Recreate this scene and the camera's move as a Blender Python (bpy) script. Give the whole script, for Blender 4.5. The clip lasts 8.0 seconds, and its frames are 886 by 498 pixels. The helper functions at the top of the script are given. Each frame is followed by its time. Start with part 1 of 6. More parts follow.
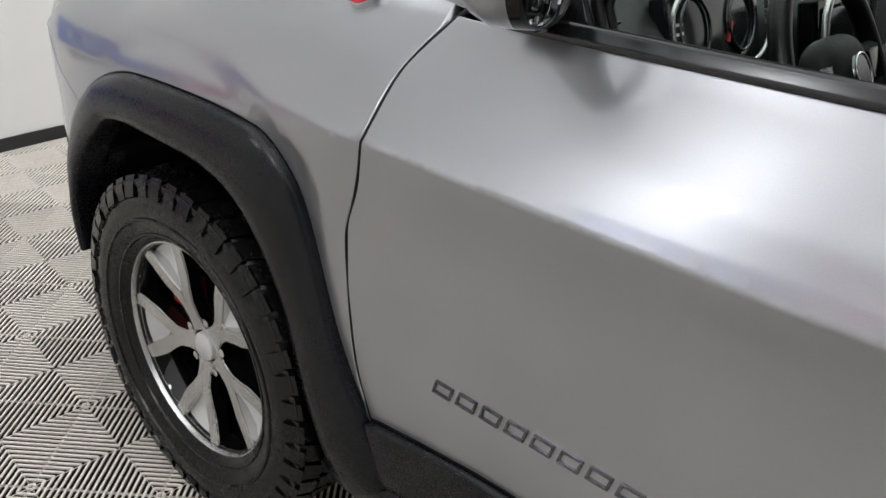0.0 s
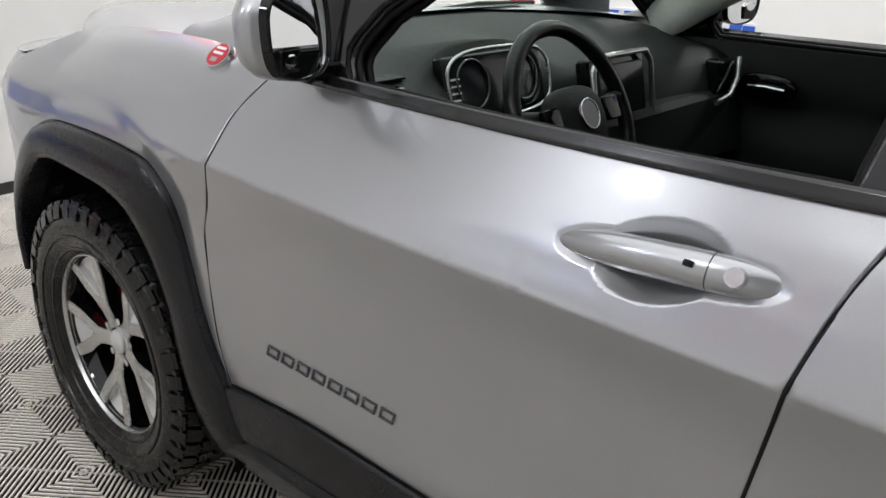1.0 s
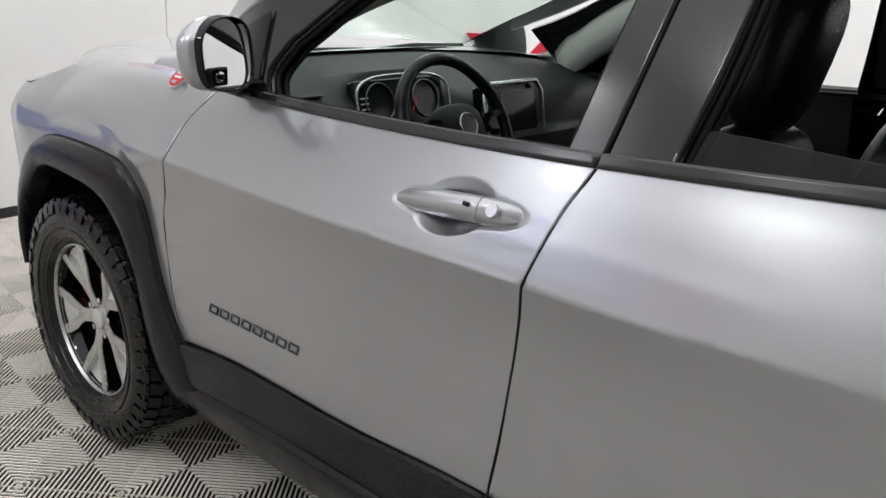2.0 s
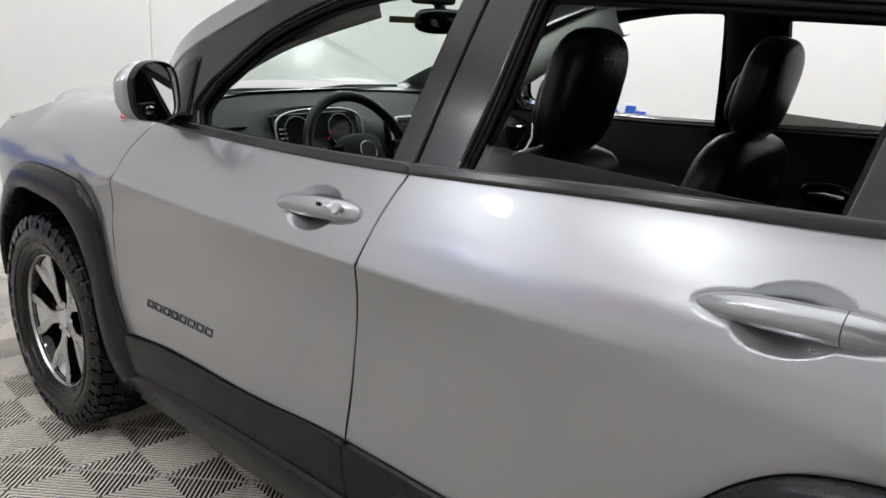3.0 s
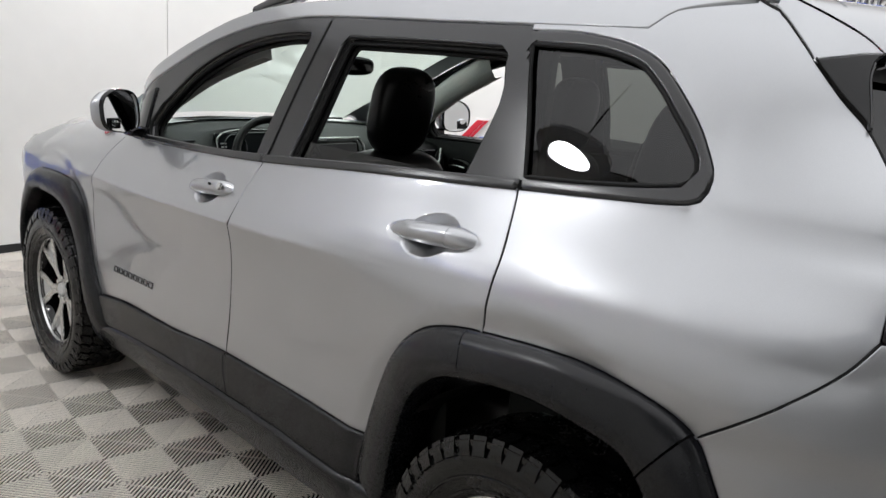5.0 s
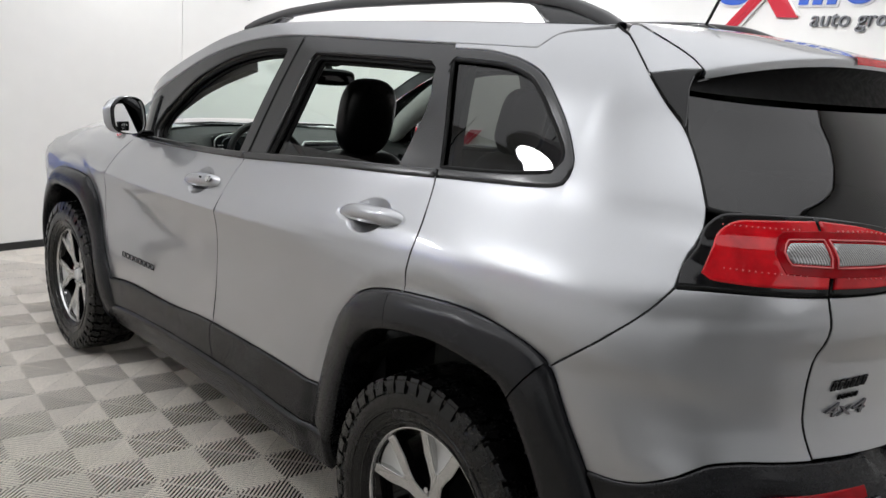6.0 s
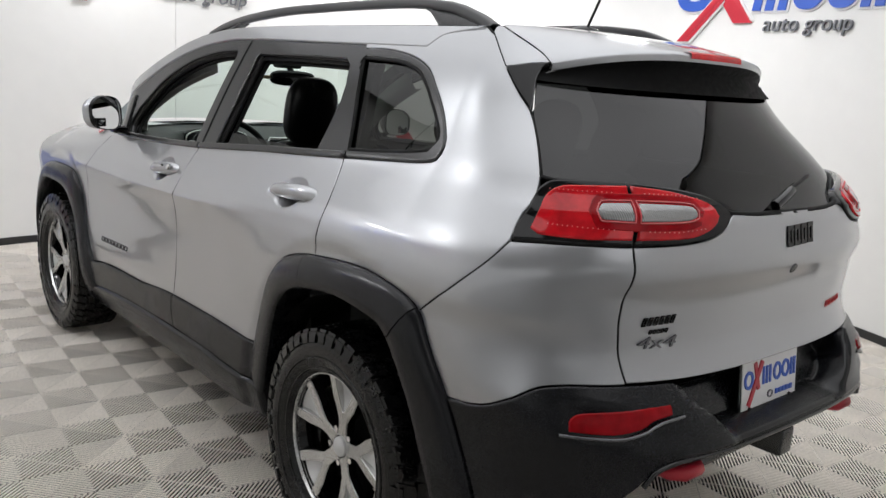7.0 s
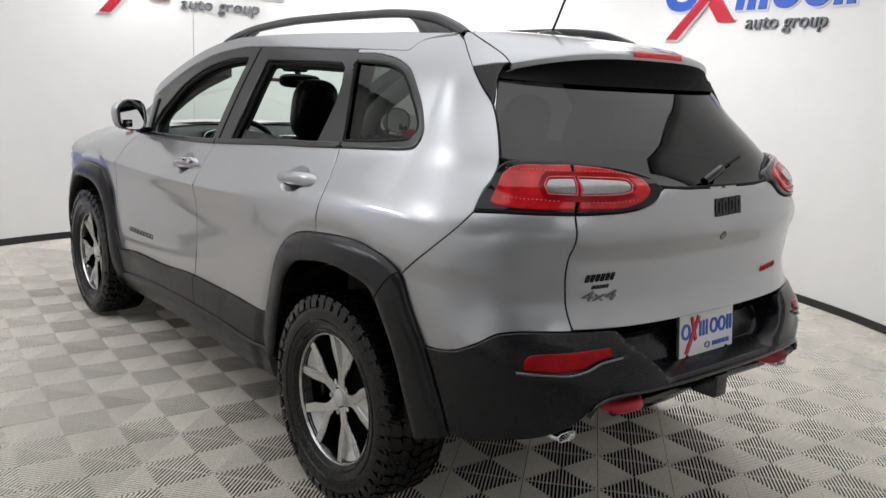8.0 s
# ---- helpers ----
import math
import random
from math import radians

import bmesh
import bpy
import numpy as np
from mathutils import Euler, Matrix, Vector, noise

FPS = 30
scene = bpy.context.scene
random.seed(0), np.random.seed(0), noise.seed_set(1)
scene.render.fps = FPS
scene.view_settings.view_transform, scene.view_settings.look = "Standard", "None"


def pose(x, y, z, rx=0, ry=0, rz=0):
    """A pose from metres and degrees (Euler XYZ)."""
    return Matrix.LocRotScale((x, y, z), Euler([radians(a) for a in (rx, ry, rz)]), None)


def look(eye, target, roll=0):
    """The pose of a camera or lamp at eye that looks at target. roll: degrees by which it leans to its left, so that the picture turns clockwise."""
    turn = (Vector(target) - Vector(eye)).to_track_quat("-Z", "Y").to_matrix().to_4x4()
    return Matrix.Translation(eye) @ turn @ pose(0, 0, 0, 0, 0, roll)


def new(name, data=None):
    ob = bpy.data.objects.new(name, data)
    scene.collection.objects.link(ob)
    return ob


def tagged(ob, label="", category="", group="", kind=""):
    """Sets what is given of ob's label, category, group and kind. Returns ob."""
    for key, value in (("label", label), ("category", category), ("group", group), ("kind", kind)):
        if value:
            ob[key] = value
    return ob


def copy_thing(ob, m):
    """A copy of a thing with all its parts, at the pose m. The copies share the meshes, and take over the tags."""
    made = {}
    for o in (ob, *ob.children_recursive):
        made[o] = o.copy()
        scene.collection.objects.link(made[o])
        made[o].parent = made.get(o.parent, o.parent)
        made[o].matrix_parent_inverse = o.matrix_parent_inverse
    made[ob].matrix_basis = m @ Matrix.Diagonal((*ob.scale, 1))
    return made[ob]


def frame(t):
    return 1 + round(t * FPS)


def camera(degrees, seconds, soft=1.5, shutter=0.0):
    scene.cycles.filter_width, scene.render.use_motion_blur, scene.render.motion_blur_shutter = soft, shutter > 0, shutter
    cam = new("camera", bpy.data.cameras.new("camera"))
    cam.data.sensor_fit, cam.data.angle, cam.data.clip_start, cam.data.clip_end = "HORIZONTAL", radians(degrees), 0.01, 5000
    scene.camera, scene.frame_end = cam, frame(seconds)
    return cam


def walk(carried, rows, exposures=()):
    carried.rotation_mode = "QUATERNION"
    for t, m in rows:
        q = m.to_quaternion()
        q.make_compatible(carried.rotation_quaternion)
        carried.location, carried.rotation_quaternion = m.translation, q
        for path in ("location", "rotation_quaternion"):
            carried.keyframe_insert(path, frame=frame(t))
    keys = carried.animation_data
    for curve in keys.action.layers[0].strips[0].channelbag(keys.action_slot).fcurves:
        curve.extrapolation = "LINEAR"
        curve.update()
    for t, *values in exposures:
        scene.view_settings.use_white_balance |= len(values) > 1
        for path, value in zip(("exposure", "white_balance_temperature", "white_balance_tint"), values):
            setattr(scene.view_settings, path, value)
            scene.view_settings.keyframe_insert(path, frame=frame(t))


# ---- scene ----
cam = camera(57.0, 8.0)
PATH = [
    (0, (-1.574, 1.483, 1.33), (-0.214, 2.63, 0.417), 4.1),
    (0.5, (-1.647, 1.261, 1.401), (-0.256, 2.428, 0.563), 3.7),
    (1, (-1.66, 0.982, 1.415), (-0.255, 2.174, 0.637), 3.6),
    (1.5, (-1.732, 0.749, 1.435), (-0.314, 1.961, 0.715), 3.1),
    (1.7, (-1.776, 0.65, 1.426), (-0.354, 1.875, 0.735), 3.7),
    (2.8, (-1.895, 0.108, 1.469), (-0.471, 1.381, 0.878), 2.9),
    (3, (-1.901, 0.007, 1.472), (-0.479, 1.295, 0.906), 3.3),
    (3.5, (-1.964, -0.214, 1.481), (-0.557, 1.1, 0.941), 3.4),
    (4, (-2.057, -0.453, 1.497), (-0.666, 0.891, 0.99), 3.7),
    (4.5, (-2.078, -0.68, 1.493), (-0.703, 0.694, 1.018), 3.9),
    (5, (-2.043, -0.956, 1.482), (-0.688, 0.443, 1.03), 3.9),
    (5.2, (-2.028, -1.043, 1.502), (-0.689, 0.369, 1.04), 3.9),
    (6.3, (-2.179, -1.558, 1.49), (-0.868, -0.104, 1.077), 4.2),
    (6.5, (-2.17, -1.652, 1.484), (-0.867, -0.191, 1.075), 4.2),
    (7, (-2.138, -1.907, 1.48), (-0.85, -0.433, 1.073), 3.9),
    (7.5, (-2.22, -2.118, 1.477), (-0.948, -0.629, 1.072), 3.5),
    (8, (-2.299, -2.285, 1.479), (-1.044, -0.781, 1.073), 2.9),
]
walk(cam, [(t, look(eye, target, roll)) for t, eye, target, roll in PATH])


# ---- light ----
world = bpy.data.worlds.new("room_dark")
scene.world = world
world.use_nodes = True
world.node_tree.nodes["Background"].inputs["Color"].default_value = (0.8, 0.82, 0.85, 1)
world.node_tree.nodes["Background"].inputs["Strength"].default_value = 0.05


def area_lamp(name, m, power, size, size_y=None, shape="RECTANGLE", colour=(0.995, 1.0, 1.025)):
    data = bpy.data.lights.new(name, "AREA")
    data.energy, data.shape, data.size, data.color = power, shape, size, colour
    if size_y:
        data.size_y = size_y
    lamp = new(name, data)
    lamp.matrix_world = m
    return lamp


CX, CY, RADIUS = 0.038, 1.436, 3.58          # the round booth
# unseen soft lamp added below the ceiling in place of its bounced light
area_lamp("ceiling_softbox", pose(CX, CY, 3.36), 138, 7.0, shape="DISK").data.spread = radians(150)
# first two inferred from reflections, the other four unseen and added as fill
DISCS = [(-2.42, 1.62, 10), (-2.84, 2.96, 9.5), (2.5, 1.5, 20), (2.6, 3.1, 17), (1.7, 4.0, 14), (0.2, 4.6, 10)]
for dx, dy, power in DISCS:
    area_lamp("disc_lamp", pose(dx, dy, 2.66), power, 0.27, shape="DISK")
# unseen panel added behind the car to fill its tail and rear glass
area_lamp("hall_panel", pose(0.5, -4.7, 3.40), 46, 5.0, 3.2)
# unseen fill lamps added in the hall outside, turned to wash its walls
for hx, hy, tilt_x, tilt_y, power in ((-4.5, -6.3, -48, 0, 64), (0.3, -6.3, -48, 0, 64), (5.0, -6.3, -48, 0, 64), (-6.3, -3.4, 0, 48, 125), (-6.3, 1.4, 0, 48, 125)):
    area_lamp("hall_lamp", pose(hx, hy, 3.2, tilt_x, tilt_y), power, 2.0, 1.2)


# ---- materials ----
def material(name, base, rough=0.5, metal=0.0, grain=0.0, grain_size=60.0, bump=0.0, bump_size=200.0, coat=0.0, wear=0.0, wear_size=4.0, **more):
    """Principled paint with variation at two scales: wear (large) and grain (small), and a fine relief."""
    m = bpy.data.materials.new(name)
    m.use_nodes = True
    nt = m.node_tree
    b = nt.nodes["Principled BSDF"]
    b.inputs["Base Color"].default_value = (*base, 1)
    b.inputs["Roughness"].default_value = rough
    b.inputs["Metallic"].default_value = metal
    b.inputs["Coat Weight"].default_value = coat
    b.inputs["Coat Roughness"].default_value = 0.04
    for key, value in more.items():
        b.inputs[key.replace("_", " ")].default_value = value
    place = nt.nodes.new("ShaderNodeTexCoord").outputs["Object"]

    def noise_of(size, detail):
        n = nt.nodes.new("ShaderNodeTexNoise")
        n.inputs["Scale"].default_value, n.inputs["Detail"].default_value = size, detail
        nt.links.new(place, n.inputs["Vector"])
        return n.outputs["Fac"]
    if grain or wear:
        last = None
        for amount, size, detail in ((grain, grain_size, 3), (wear, wear_size, 5)):
            if not amount:
                continue
            mul = nt.nodes.new("ShaderNodeMapRange")
            mul.inputs["From Min"].default_value, mul.inputs["From Max"].default_value = 0.25, 0.75
            mul.inputs["To Min"].default_value, mul.inputs["To Max"].default_value = 1 - amount, 1 + amount
            nt.links.new(noise_of(size, detail), mul.inputs["Value"])
            if last is None:
                last = mul.outputs["Result"]
            else:
                both = nt.nodes.new("ShaderNodeMath")
                both.operation = "MULTIPLY"
                nt.links.new(last, both.inputs[0])
                nt.links.new(mul.outputs["Result"], both.inputs[1])
                last = both.outputs[0]
        tint = nt.nodes.new("ShaderNodeVectorMath")
        tint.operation = "SCALE"
        tint.inputs[0].default_value = base
        nt.links.new(last, tint.inputs["Scale"])
        nt.links.new(tint.outputs["Vector"], b.inputs["Base Color"])
        soft = nt.nodes.new("ShaderNodeMath")
        soft.operation = "MULTIPLY"
        soft.inputs[1].default_value = rough
        nt.links.new(last, soft.inputs[0])
        nt.links.new(soft.outputs[0], b.inputs["Roughness"])
    if bump:
        r = nt.nodes.new("ShaderNodeBump")
        r.inputs["Strength"].default_value, r.inputs["Distance"].default_value = bump, 0.002
        nt.links.new(noise_of(bump_size, 3), r.inputs["Height"])
        nt.links.new(r.outputs["Normal"], b.inputs["Normal"])
    return m


def glass(name, tint, rough=0.0, mirror=0.06):
    """A thin pane: tinted see-through with a clear gloss on top."""
    m = bpy.data.materials.new(name)
    m.use_nodes = True
    nt = m.node_tree
    nt.nodes.remove(nt.nodes["Principled BSDF"])
    see, shine, mix = nt.nodes.new("ShaderNodeBsdfTransparent"), nt.nodes.new("ShaderNodeBsdfGlossy"), nt.nodes.new("ShaderNodeMixShader")
    see.inputs["Color"].default_value = (*tint, 1)
    shine.inputs["Roughness"].default_value = rough
    w, p, k = nt.nodes.new("ShaderNodeLayerWeight"), nt.nodes.new("ShaderNodeMath"), nt.nodes.new("ShaderNodeMath")
    w.inputs["Blend"].default_value = 0.5
    p.operation, k.operation = "POWER", "MULTIPLY_ADD"
    p.inputs[1].default_value, k.inputs[1].default_value, k.inputs[2].default_value = 5.0, 1 - mirror, mirror
    nt.links.new(w.outputs["Facing"], p.inputs[0])
    nt.links.new(p.outputs[0], k.inputs[0])
    nt.links.new(k.outputs[0], mix.inputs["Fac"])
    nt.links.new(see.outputs[0], mix.inputs[1])
    nt.links.new(shine.outputs[0], mix.inputs[2])
    nt.links.new(mix.outputs[0], nt.nodes["Material Output"].inputs["Surface"])
    return m


PAINT = material("silver_paint", (0.408, 0.416, 0.430), 0.30, 0.84, grain=0.05, grain_size=900, coat=1.0, wear=0.025)
CLAD = material("dark_grained_plastic", (0.0050, 0.0054, 0.0070), 0.26, Specular_IOR_Level=0.34, grain=0.12, grain_size=300, bump=0.03, bump_size=1400, wear=0.1)
SATIN = material("satin_black_trim", (0.010, 0.0105, 0.0115), 0.20, wear=0.06, Specular_IOR_Level=0.65)
RAIL = material("satin_grey_rail", (0.050, 0.050, 0.052), 0.40, wear=0.06)
GLOSS = material("gloss_black", (0.004, 0.004, 0.0045), 0.06, Specular_IOR_Level=0.35)
BLACK = material("matt_black", (0.003, 0.003, 0.003), 0.6, Specular_IOR_Level=0.08, grain=0.2)
HALL_WALL = material("grey_hall_wall", (0.66, 0.66, 0.65), 0.8, wear=0.08, wear_size=0.8)
HALL_FLOOR = material("grey_hall_floor", (0.36, 0.355, 0.345), 0.5, wear=0.15, wear_size=1.5, grain=0.1)
SEAL = material("rubber_seal", (0.006, 0.006, 0.006), 0.55, Specular_IOR_Level=0.2, grain=0.15)
VOID = material("dark_underbody", (0.004, 0.004, 0.004), 0.9, Specular_IOR_Level=0.1, grain=0.3, grain_size=20)
RUBBER = material("tyre_rubber", (0.003, 0.003, 0.003), 0.25, Specular_IOR_Level=0.35, grain=0.15, grain_size=120, bump=0.08, bump_size=300, wear=0.2, wear_size=12)
ALLOY = material("machined_alloy", (0.62, 0.62, 0.61), 0.26, 0.9, grain=0.06, grain_size=300, wear=0.06)
POCKET = material("painted_alloy_pocket", (0.64, 0.64, 0.63), 0.38, 0.15, wear=0.15)
CALIPER = material("red_caliper", (0.5, 0.012, 0.015), 0.35, wear=0.1)
CHROME = material("chrome", (0.75, 0.75, 0.76), 0.08, 1.0)
MIRROR = material("mirror_glass", (0.85, 0.86, 0.87), 0.01, 1.0)
DARK_CHROME = material("smoked_chrome", (0.17, 0.17, 0.18), 0.25, 0.9)
LENS_RED = material("red_lens", (0.56, 0.003, 0.009), 0.08, Specular_IOR_Level=0.3, coat=0.4, wear=0.35, wear_size=22)
LENS_DEEP = material("deep_red_lens", (0.30, 0.002, 0.006), 0.12, Specular_IOR_Level=0.18, coat=0.0, wear=0.25, wear_size=30)
HEADLAMP = material("headlamp_lens", (0.42, 0.425, 0.43), 0.22, 0.5, coat=0.5, wear=0.1)
LENS_CLEAR = material("clear_lens", (0.50, 0.51, 0.51), 0.2, 0.5, coat=1.0, grain=0.15, grain_size=120, bump=0.5, bump_size=160)
LEATHER = material("black_leather", (0.006, 0.006, 0.0065), 0.32, Specular_IOR_Level=0.35, grain=0.15, grain_size=120, bump=0.3, bump_size=250, wear=0.15)
TRIM = material("soft_black_trim", (0.010, 0.0115, 0.011), 0.6, Specular_IOR_Level=0.3, grain=0.12, grain_size=200, bump=0.3, bump_size=600)
LINER = material("grey_headliner", (0.46, 0.465, 0.44), 0.9, grain=0.08, grain_size=150)
SCREEN = material("dark_screen", (0.018, 0.020, 0.022), 0.12)
RED = material("red_plastic", (0.52, 0.02, 0.04), 0.35, wear=0.08)
BLUE = material("blue_sign_face", (0.035, 0.11, 0.52), 0.4, wear=0.05)
SIGN_GREY = material("grey_sign_face", (0.16, 0.165, 0.18), 0.45, wear=0.06)
WHITE = material("white_plastic", (0.8, 0.8, 0.8), 0.4, wear=0.03)
WALL = material("white_painted_wall", (0.79, 0.785, 0.765), 0.62, grain=0.012, grain_size=8, wear=0.03, wear_size=0.7, bump=0.1, bump_size=60)
CEILING = material("grey_ceiling", (0.25, 0.25, 0.255), 0.8, wear=0.04, wear_size=0.6)
BASE = material("black_rubber_skirting", (0.02, 0.02, 0.02), 0.5, wear=0.2)
RIB = material("grey_floor_rib", (0.86, 0.81, 0.735), 0.7, Specular_IOR_Level=0.08, grain=0.10, grain_size=90, wear=0.12, wear_size=3.0)
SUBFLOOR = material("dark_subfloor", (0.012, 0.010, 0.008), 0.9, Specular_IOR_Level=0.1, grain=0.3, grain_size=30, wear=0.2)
BLEND_GREEN = glass("windscreen_glass", (0.74, 0.84, 0.78))
TINT = glass("privacy_glass", (0.115, 0.125, 0.115))
GLINT_AND_DIODE = material("pale_red_light_guide", (0.72, 0.12, 0.13), 0.12, coat=0.6)
TINT_DARK = glass("dark_privacy_glass", (0.013, 0.014, 0.0135), 0.0, 0.06)
# fine upright ribs behind the clear lens
nt = LENS_CLEAR.node_tree
stripes = nt.nodes.new("ShaderNodeTexWave")
stripes.bands_direction = "X"
stripes.inputs["Scale"].default_value = 70
tone = nt.nodes.new("ShaderNodeMapRange")
tone.inputs["To Min"].default_value, tone.inputs["To Max"].default_value = 0.12, 0.42
nt.links.new(nt.nodes["Texture Coordinate"].outputs["Object"], stripes.inputs["Vector"])
nt.links.new(stripes.outputs["Fac"], tone.inputs["Value"])
nt.links.new(tone.outputs["Result"], nt.nodes["Principled BSDF"].inputs["Base Color"])
# tiles differ a little from one another
nt = RIB.node_tree
info, tone, mul = nt.nodes.new("ShaderNodeObjectInfo"), nt.nodes.new("ShaderNodeMapRange"), nt.nodes.new("ShaderNodeVectorMath")
tone.inputs["To Min"].default_value, tone.inputs["To Max"].default_value = 0.90, 1.06
mul.operation = "SCALE"
rib_bsdf = nt.nodes["Principled BSDF"]
nt.links.new(info.outputs["Random"], tone.inputs["Value"])
nt.links.new(rib_bsdf.inputs["Base Color"].links[0].from_socket, mul.inputs[0])
nt.links.new(tone.outputs["Result"], mul.inputs["Scale"])
nt.links.new(mul.outputs["Vector"], rib_bsdf.inputs["Base Color"])


# ---- the skin of the car ----
def curve(xs, ys):
    """A smooth function through a few control values."""
    xs, ys = np.array(xs, float), np.array(ys, float)
    d = np.diff(ys) / np.diff(xs)
    m = np.concatenate([[d[0]], np.where(d[:-1] * d[1:] > 0, 2 * d[:-1] * d[1:] / (d[:-1] + d[1:] + 1e-12), 0), [d[-1]]])

    def f(x):
        x = np.asarray(x, float)
        i = np.clip(np.searchsorted(xs, x) - 1, 0, len(xs) - 2)
        h = xs[i + 1] - xs[i]
        t = np.clip((x - xs[i]) / h, 0, 1)
        return ((2 * t**3 - 3 * t**2 + 1) * ys[i] + (t**3 - 2 * t**2 + t) * h * m[i]
                + (3 * t**2 - 2 * t**3) * ys[i + 1] + (t**3 - t**2) * h * m[i + 1])
    return f


def ramp(x, a, b):
    t = np.clip((np.asarray(x, float) - a) / (b - a), 0, 1)
    return t * t * (3 - 2 * t)


# The car's skin: s runs along the left side (s = y there), round the tail and forward again on the right; z is the height.
Y_REAR, Y_FRONT, BEND = -0.25, 2.95, 0.85
BELT = curve([-0.6, -0.27, 0.17, 1.12, 2.03, 2.4, 2.7, 3.0, 3.4], [1.27, 1.262, 1.235, 1.162, 1.130, 1.136, 1.126, 1.088, 0.990])
PROFILE = curve([0.16, 0.24, 0.32, 0.40, 0.55, 0.68, 0.80, 0.90, 0.960, 0.985, 1.02, 1.06, 1.10, 1.162, 1.30, 1.45, 1.60, 1.70],
                [0.70, 0.77, 0.815, 0.836, 0.842, 0.838, 0.839, 0.845, 0.850, 0.850, 0.8432, 0.8280, 0.8105, 0.7815, 0.727, 0.661, 0.585, 0.52])
NOSE = curve([0.16, 0.24, 0.32, 0.40, 0.55, 0.70, 0.85, 0.95, 1.00, 1.05, 1.10, 1.14, 1.162, 1.18],
             [0.70, 0.77, 0.815, 0.836, 0.842, 0.842, 0.850, 0.856, 0.850, 0.836, 0.80, 0.755, 0.70, 0.62])
PLAN_UP = curve([-0.6, -0.27, 0.17, 0.6, 1.12, 1.6, 2.03, 2.4, 3.0], [-0.085, -0.055, -0.032, -0.012, 0, -0.012, -0.035, -0.045, -0.06])
PLAN_LOW = curve([-0.5, 0.0, 0.6, 1.2, 2.2, 2.7, 3.1], [0.0, 0.008, 0.004, 0.0, -0.004, 0.004, -0.01])
TAIL = curve([0.22, 0.30, 0.42, 0.55, 0.66, 0.74, 0.80, 0.89, 1.00, 1.05, 1.08, 1.14, 1.19, 1.22, 1.30, 1.45, 1.60, 1.70],
             [-0.80, -0.86, -0.93, -0.965, -0.965, -0.945, -0.904, -0.876, -0.884, -0.905, -0.912, -0.902, -0.887, -0.85, -0.775, -0.63, -0.47, -0.36])
FRONT = curve([0.2, 0.45, 0.7, 0.9, 1.05], [3.50, 3.64, 3.66, 3.62, 3.48])


def half_width(y, z):
    belt = BELT(y)
    h = np.where(z < 0.6, z, np.where(z < belt, 0.6 + (z - 0.6) * 0.562 / (belt - 0.6), 1.162 + (z - belt) * 0.438 / (1.60 - belt)))
    up = ramp(h, 0.92, 1.162)
    w = PROFILE(h) + ramp(y, 2.05, 2.5) * (NOSE(h) - PROFILE(h))
    w = w + 0.020 * np.exp(-np.sqrt((h - 0.972)**2 + 0.002**2) / np.where(h > 0.972, 0.036, 0.062)) * ramp(y, 0.35, 1.05) * ramp(y, 2.48, 2.30)
    up = up * (1 - 0.6 * ramp(h, 1.25, 1.56))
    low = 1 - ramp(h, 0.92, 1.162)
    return w + PLAN_UP(y) * up + PLAN_LOW(y) * low + 0.036 * np.exp(-((y - 0.02) / 0.46)**2 - ((z - 0.83) / 0.17)**2) - sum(
        0.012 * ramp(np.hypot((y - hub) / 0.92, z - 0.36), 0.66, 0.60) * ramp(y, lo, lo + 0.1) for hub, lo in ((0.0, -9), (2.72, 2.31)))


def skin(s, z):
    s, z = np.broadcast_arrays(np.asarray(s, float), np.asarray(z, float))
    end = Y_REAR - BEND * math.pi
    y = np.where(s < end, Y_REAR + (end - s), s)
    w = half_width(np.clip(y, Y_REAR, Y_FRONT), z)
    turn = np.clip((Y_REAR - s) / BEND, 0, math.pi)
    c, k = np.cos(turn), np.sin(turn)
    n = 3.0 + 0.3 * ramp(z, 0.85, 0.7) - 0.6 * ramp(z, 1.28, 1.45)
    r = (np.abs(c)**n + k**n) ** (-1 / n)
    px, py = -w * r * c, Y_REAR - (Y_REAR - TAIL(z)) * r * k
    px, py = np.where((s <= Y_REAR) & (s >= end), px, np.where(s < end, w, -w)), np.where((s <= Y_REAR) & (s >= end), py, y)
    a = np.clip((s - Y_FRONT) / 0.7, 0, math.pi / 2)
    r = (np.cos(a)**3 + np.sin(a)**3) ** (-1 / 3)
    front = s > Y_FRONT
    return np.stack([np.where(front, -w * r * np.cos(a), px), np.where(front, Y_FRONT + (FRONT(z) - Y_FRONT) * r * np.sin(a), py), z], -1)


def skin_normal(s, z):
    e = 0.004
    n = np.cross(skin(s + e, z) - skin(s - e, z), skin(s, z + e) - skin(s, z - e))
    return -n / np.linalg.norm(n, axis=-1, keepdims=True)


# ---- building tools ----
def mesh_ob(name, verts, faces, mat, parent=None, label="", smooth=True, normals=None):
    me = bpy.data.meshes.new(name)
    me.from_pydata([tuple(map(float, v)) for v in verts], [], [tuple(map(int, f)) for f in faces])
    me.materials.append(mat)
    if smooth:
        me.shade_smooth()
    if normals is not None:
        me.normals_split_custom_set_from_vertices([tuple(map(float, n)) for n in normals])
    ob = new(name, me)
    if parent:
        ob.parent = parent
    if label:
        ob["label"] = label
    return ob


def part(name, bm, mat, parent, label="", smooth=True):
    me = bpy.data.meshes.new(name)
    bm.to_mesh(me)
    bm.free()
    me.materials.append(mat)
    if smooth:
        me.shade_smooth()
        me.set_sharp_from_angle(angle=radians(35))
    ob = new(name, me)
    if parent:
        ob.parent = parent
    if label:
        ob["label"] = label
    return ob


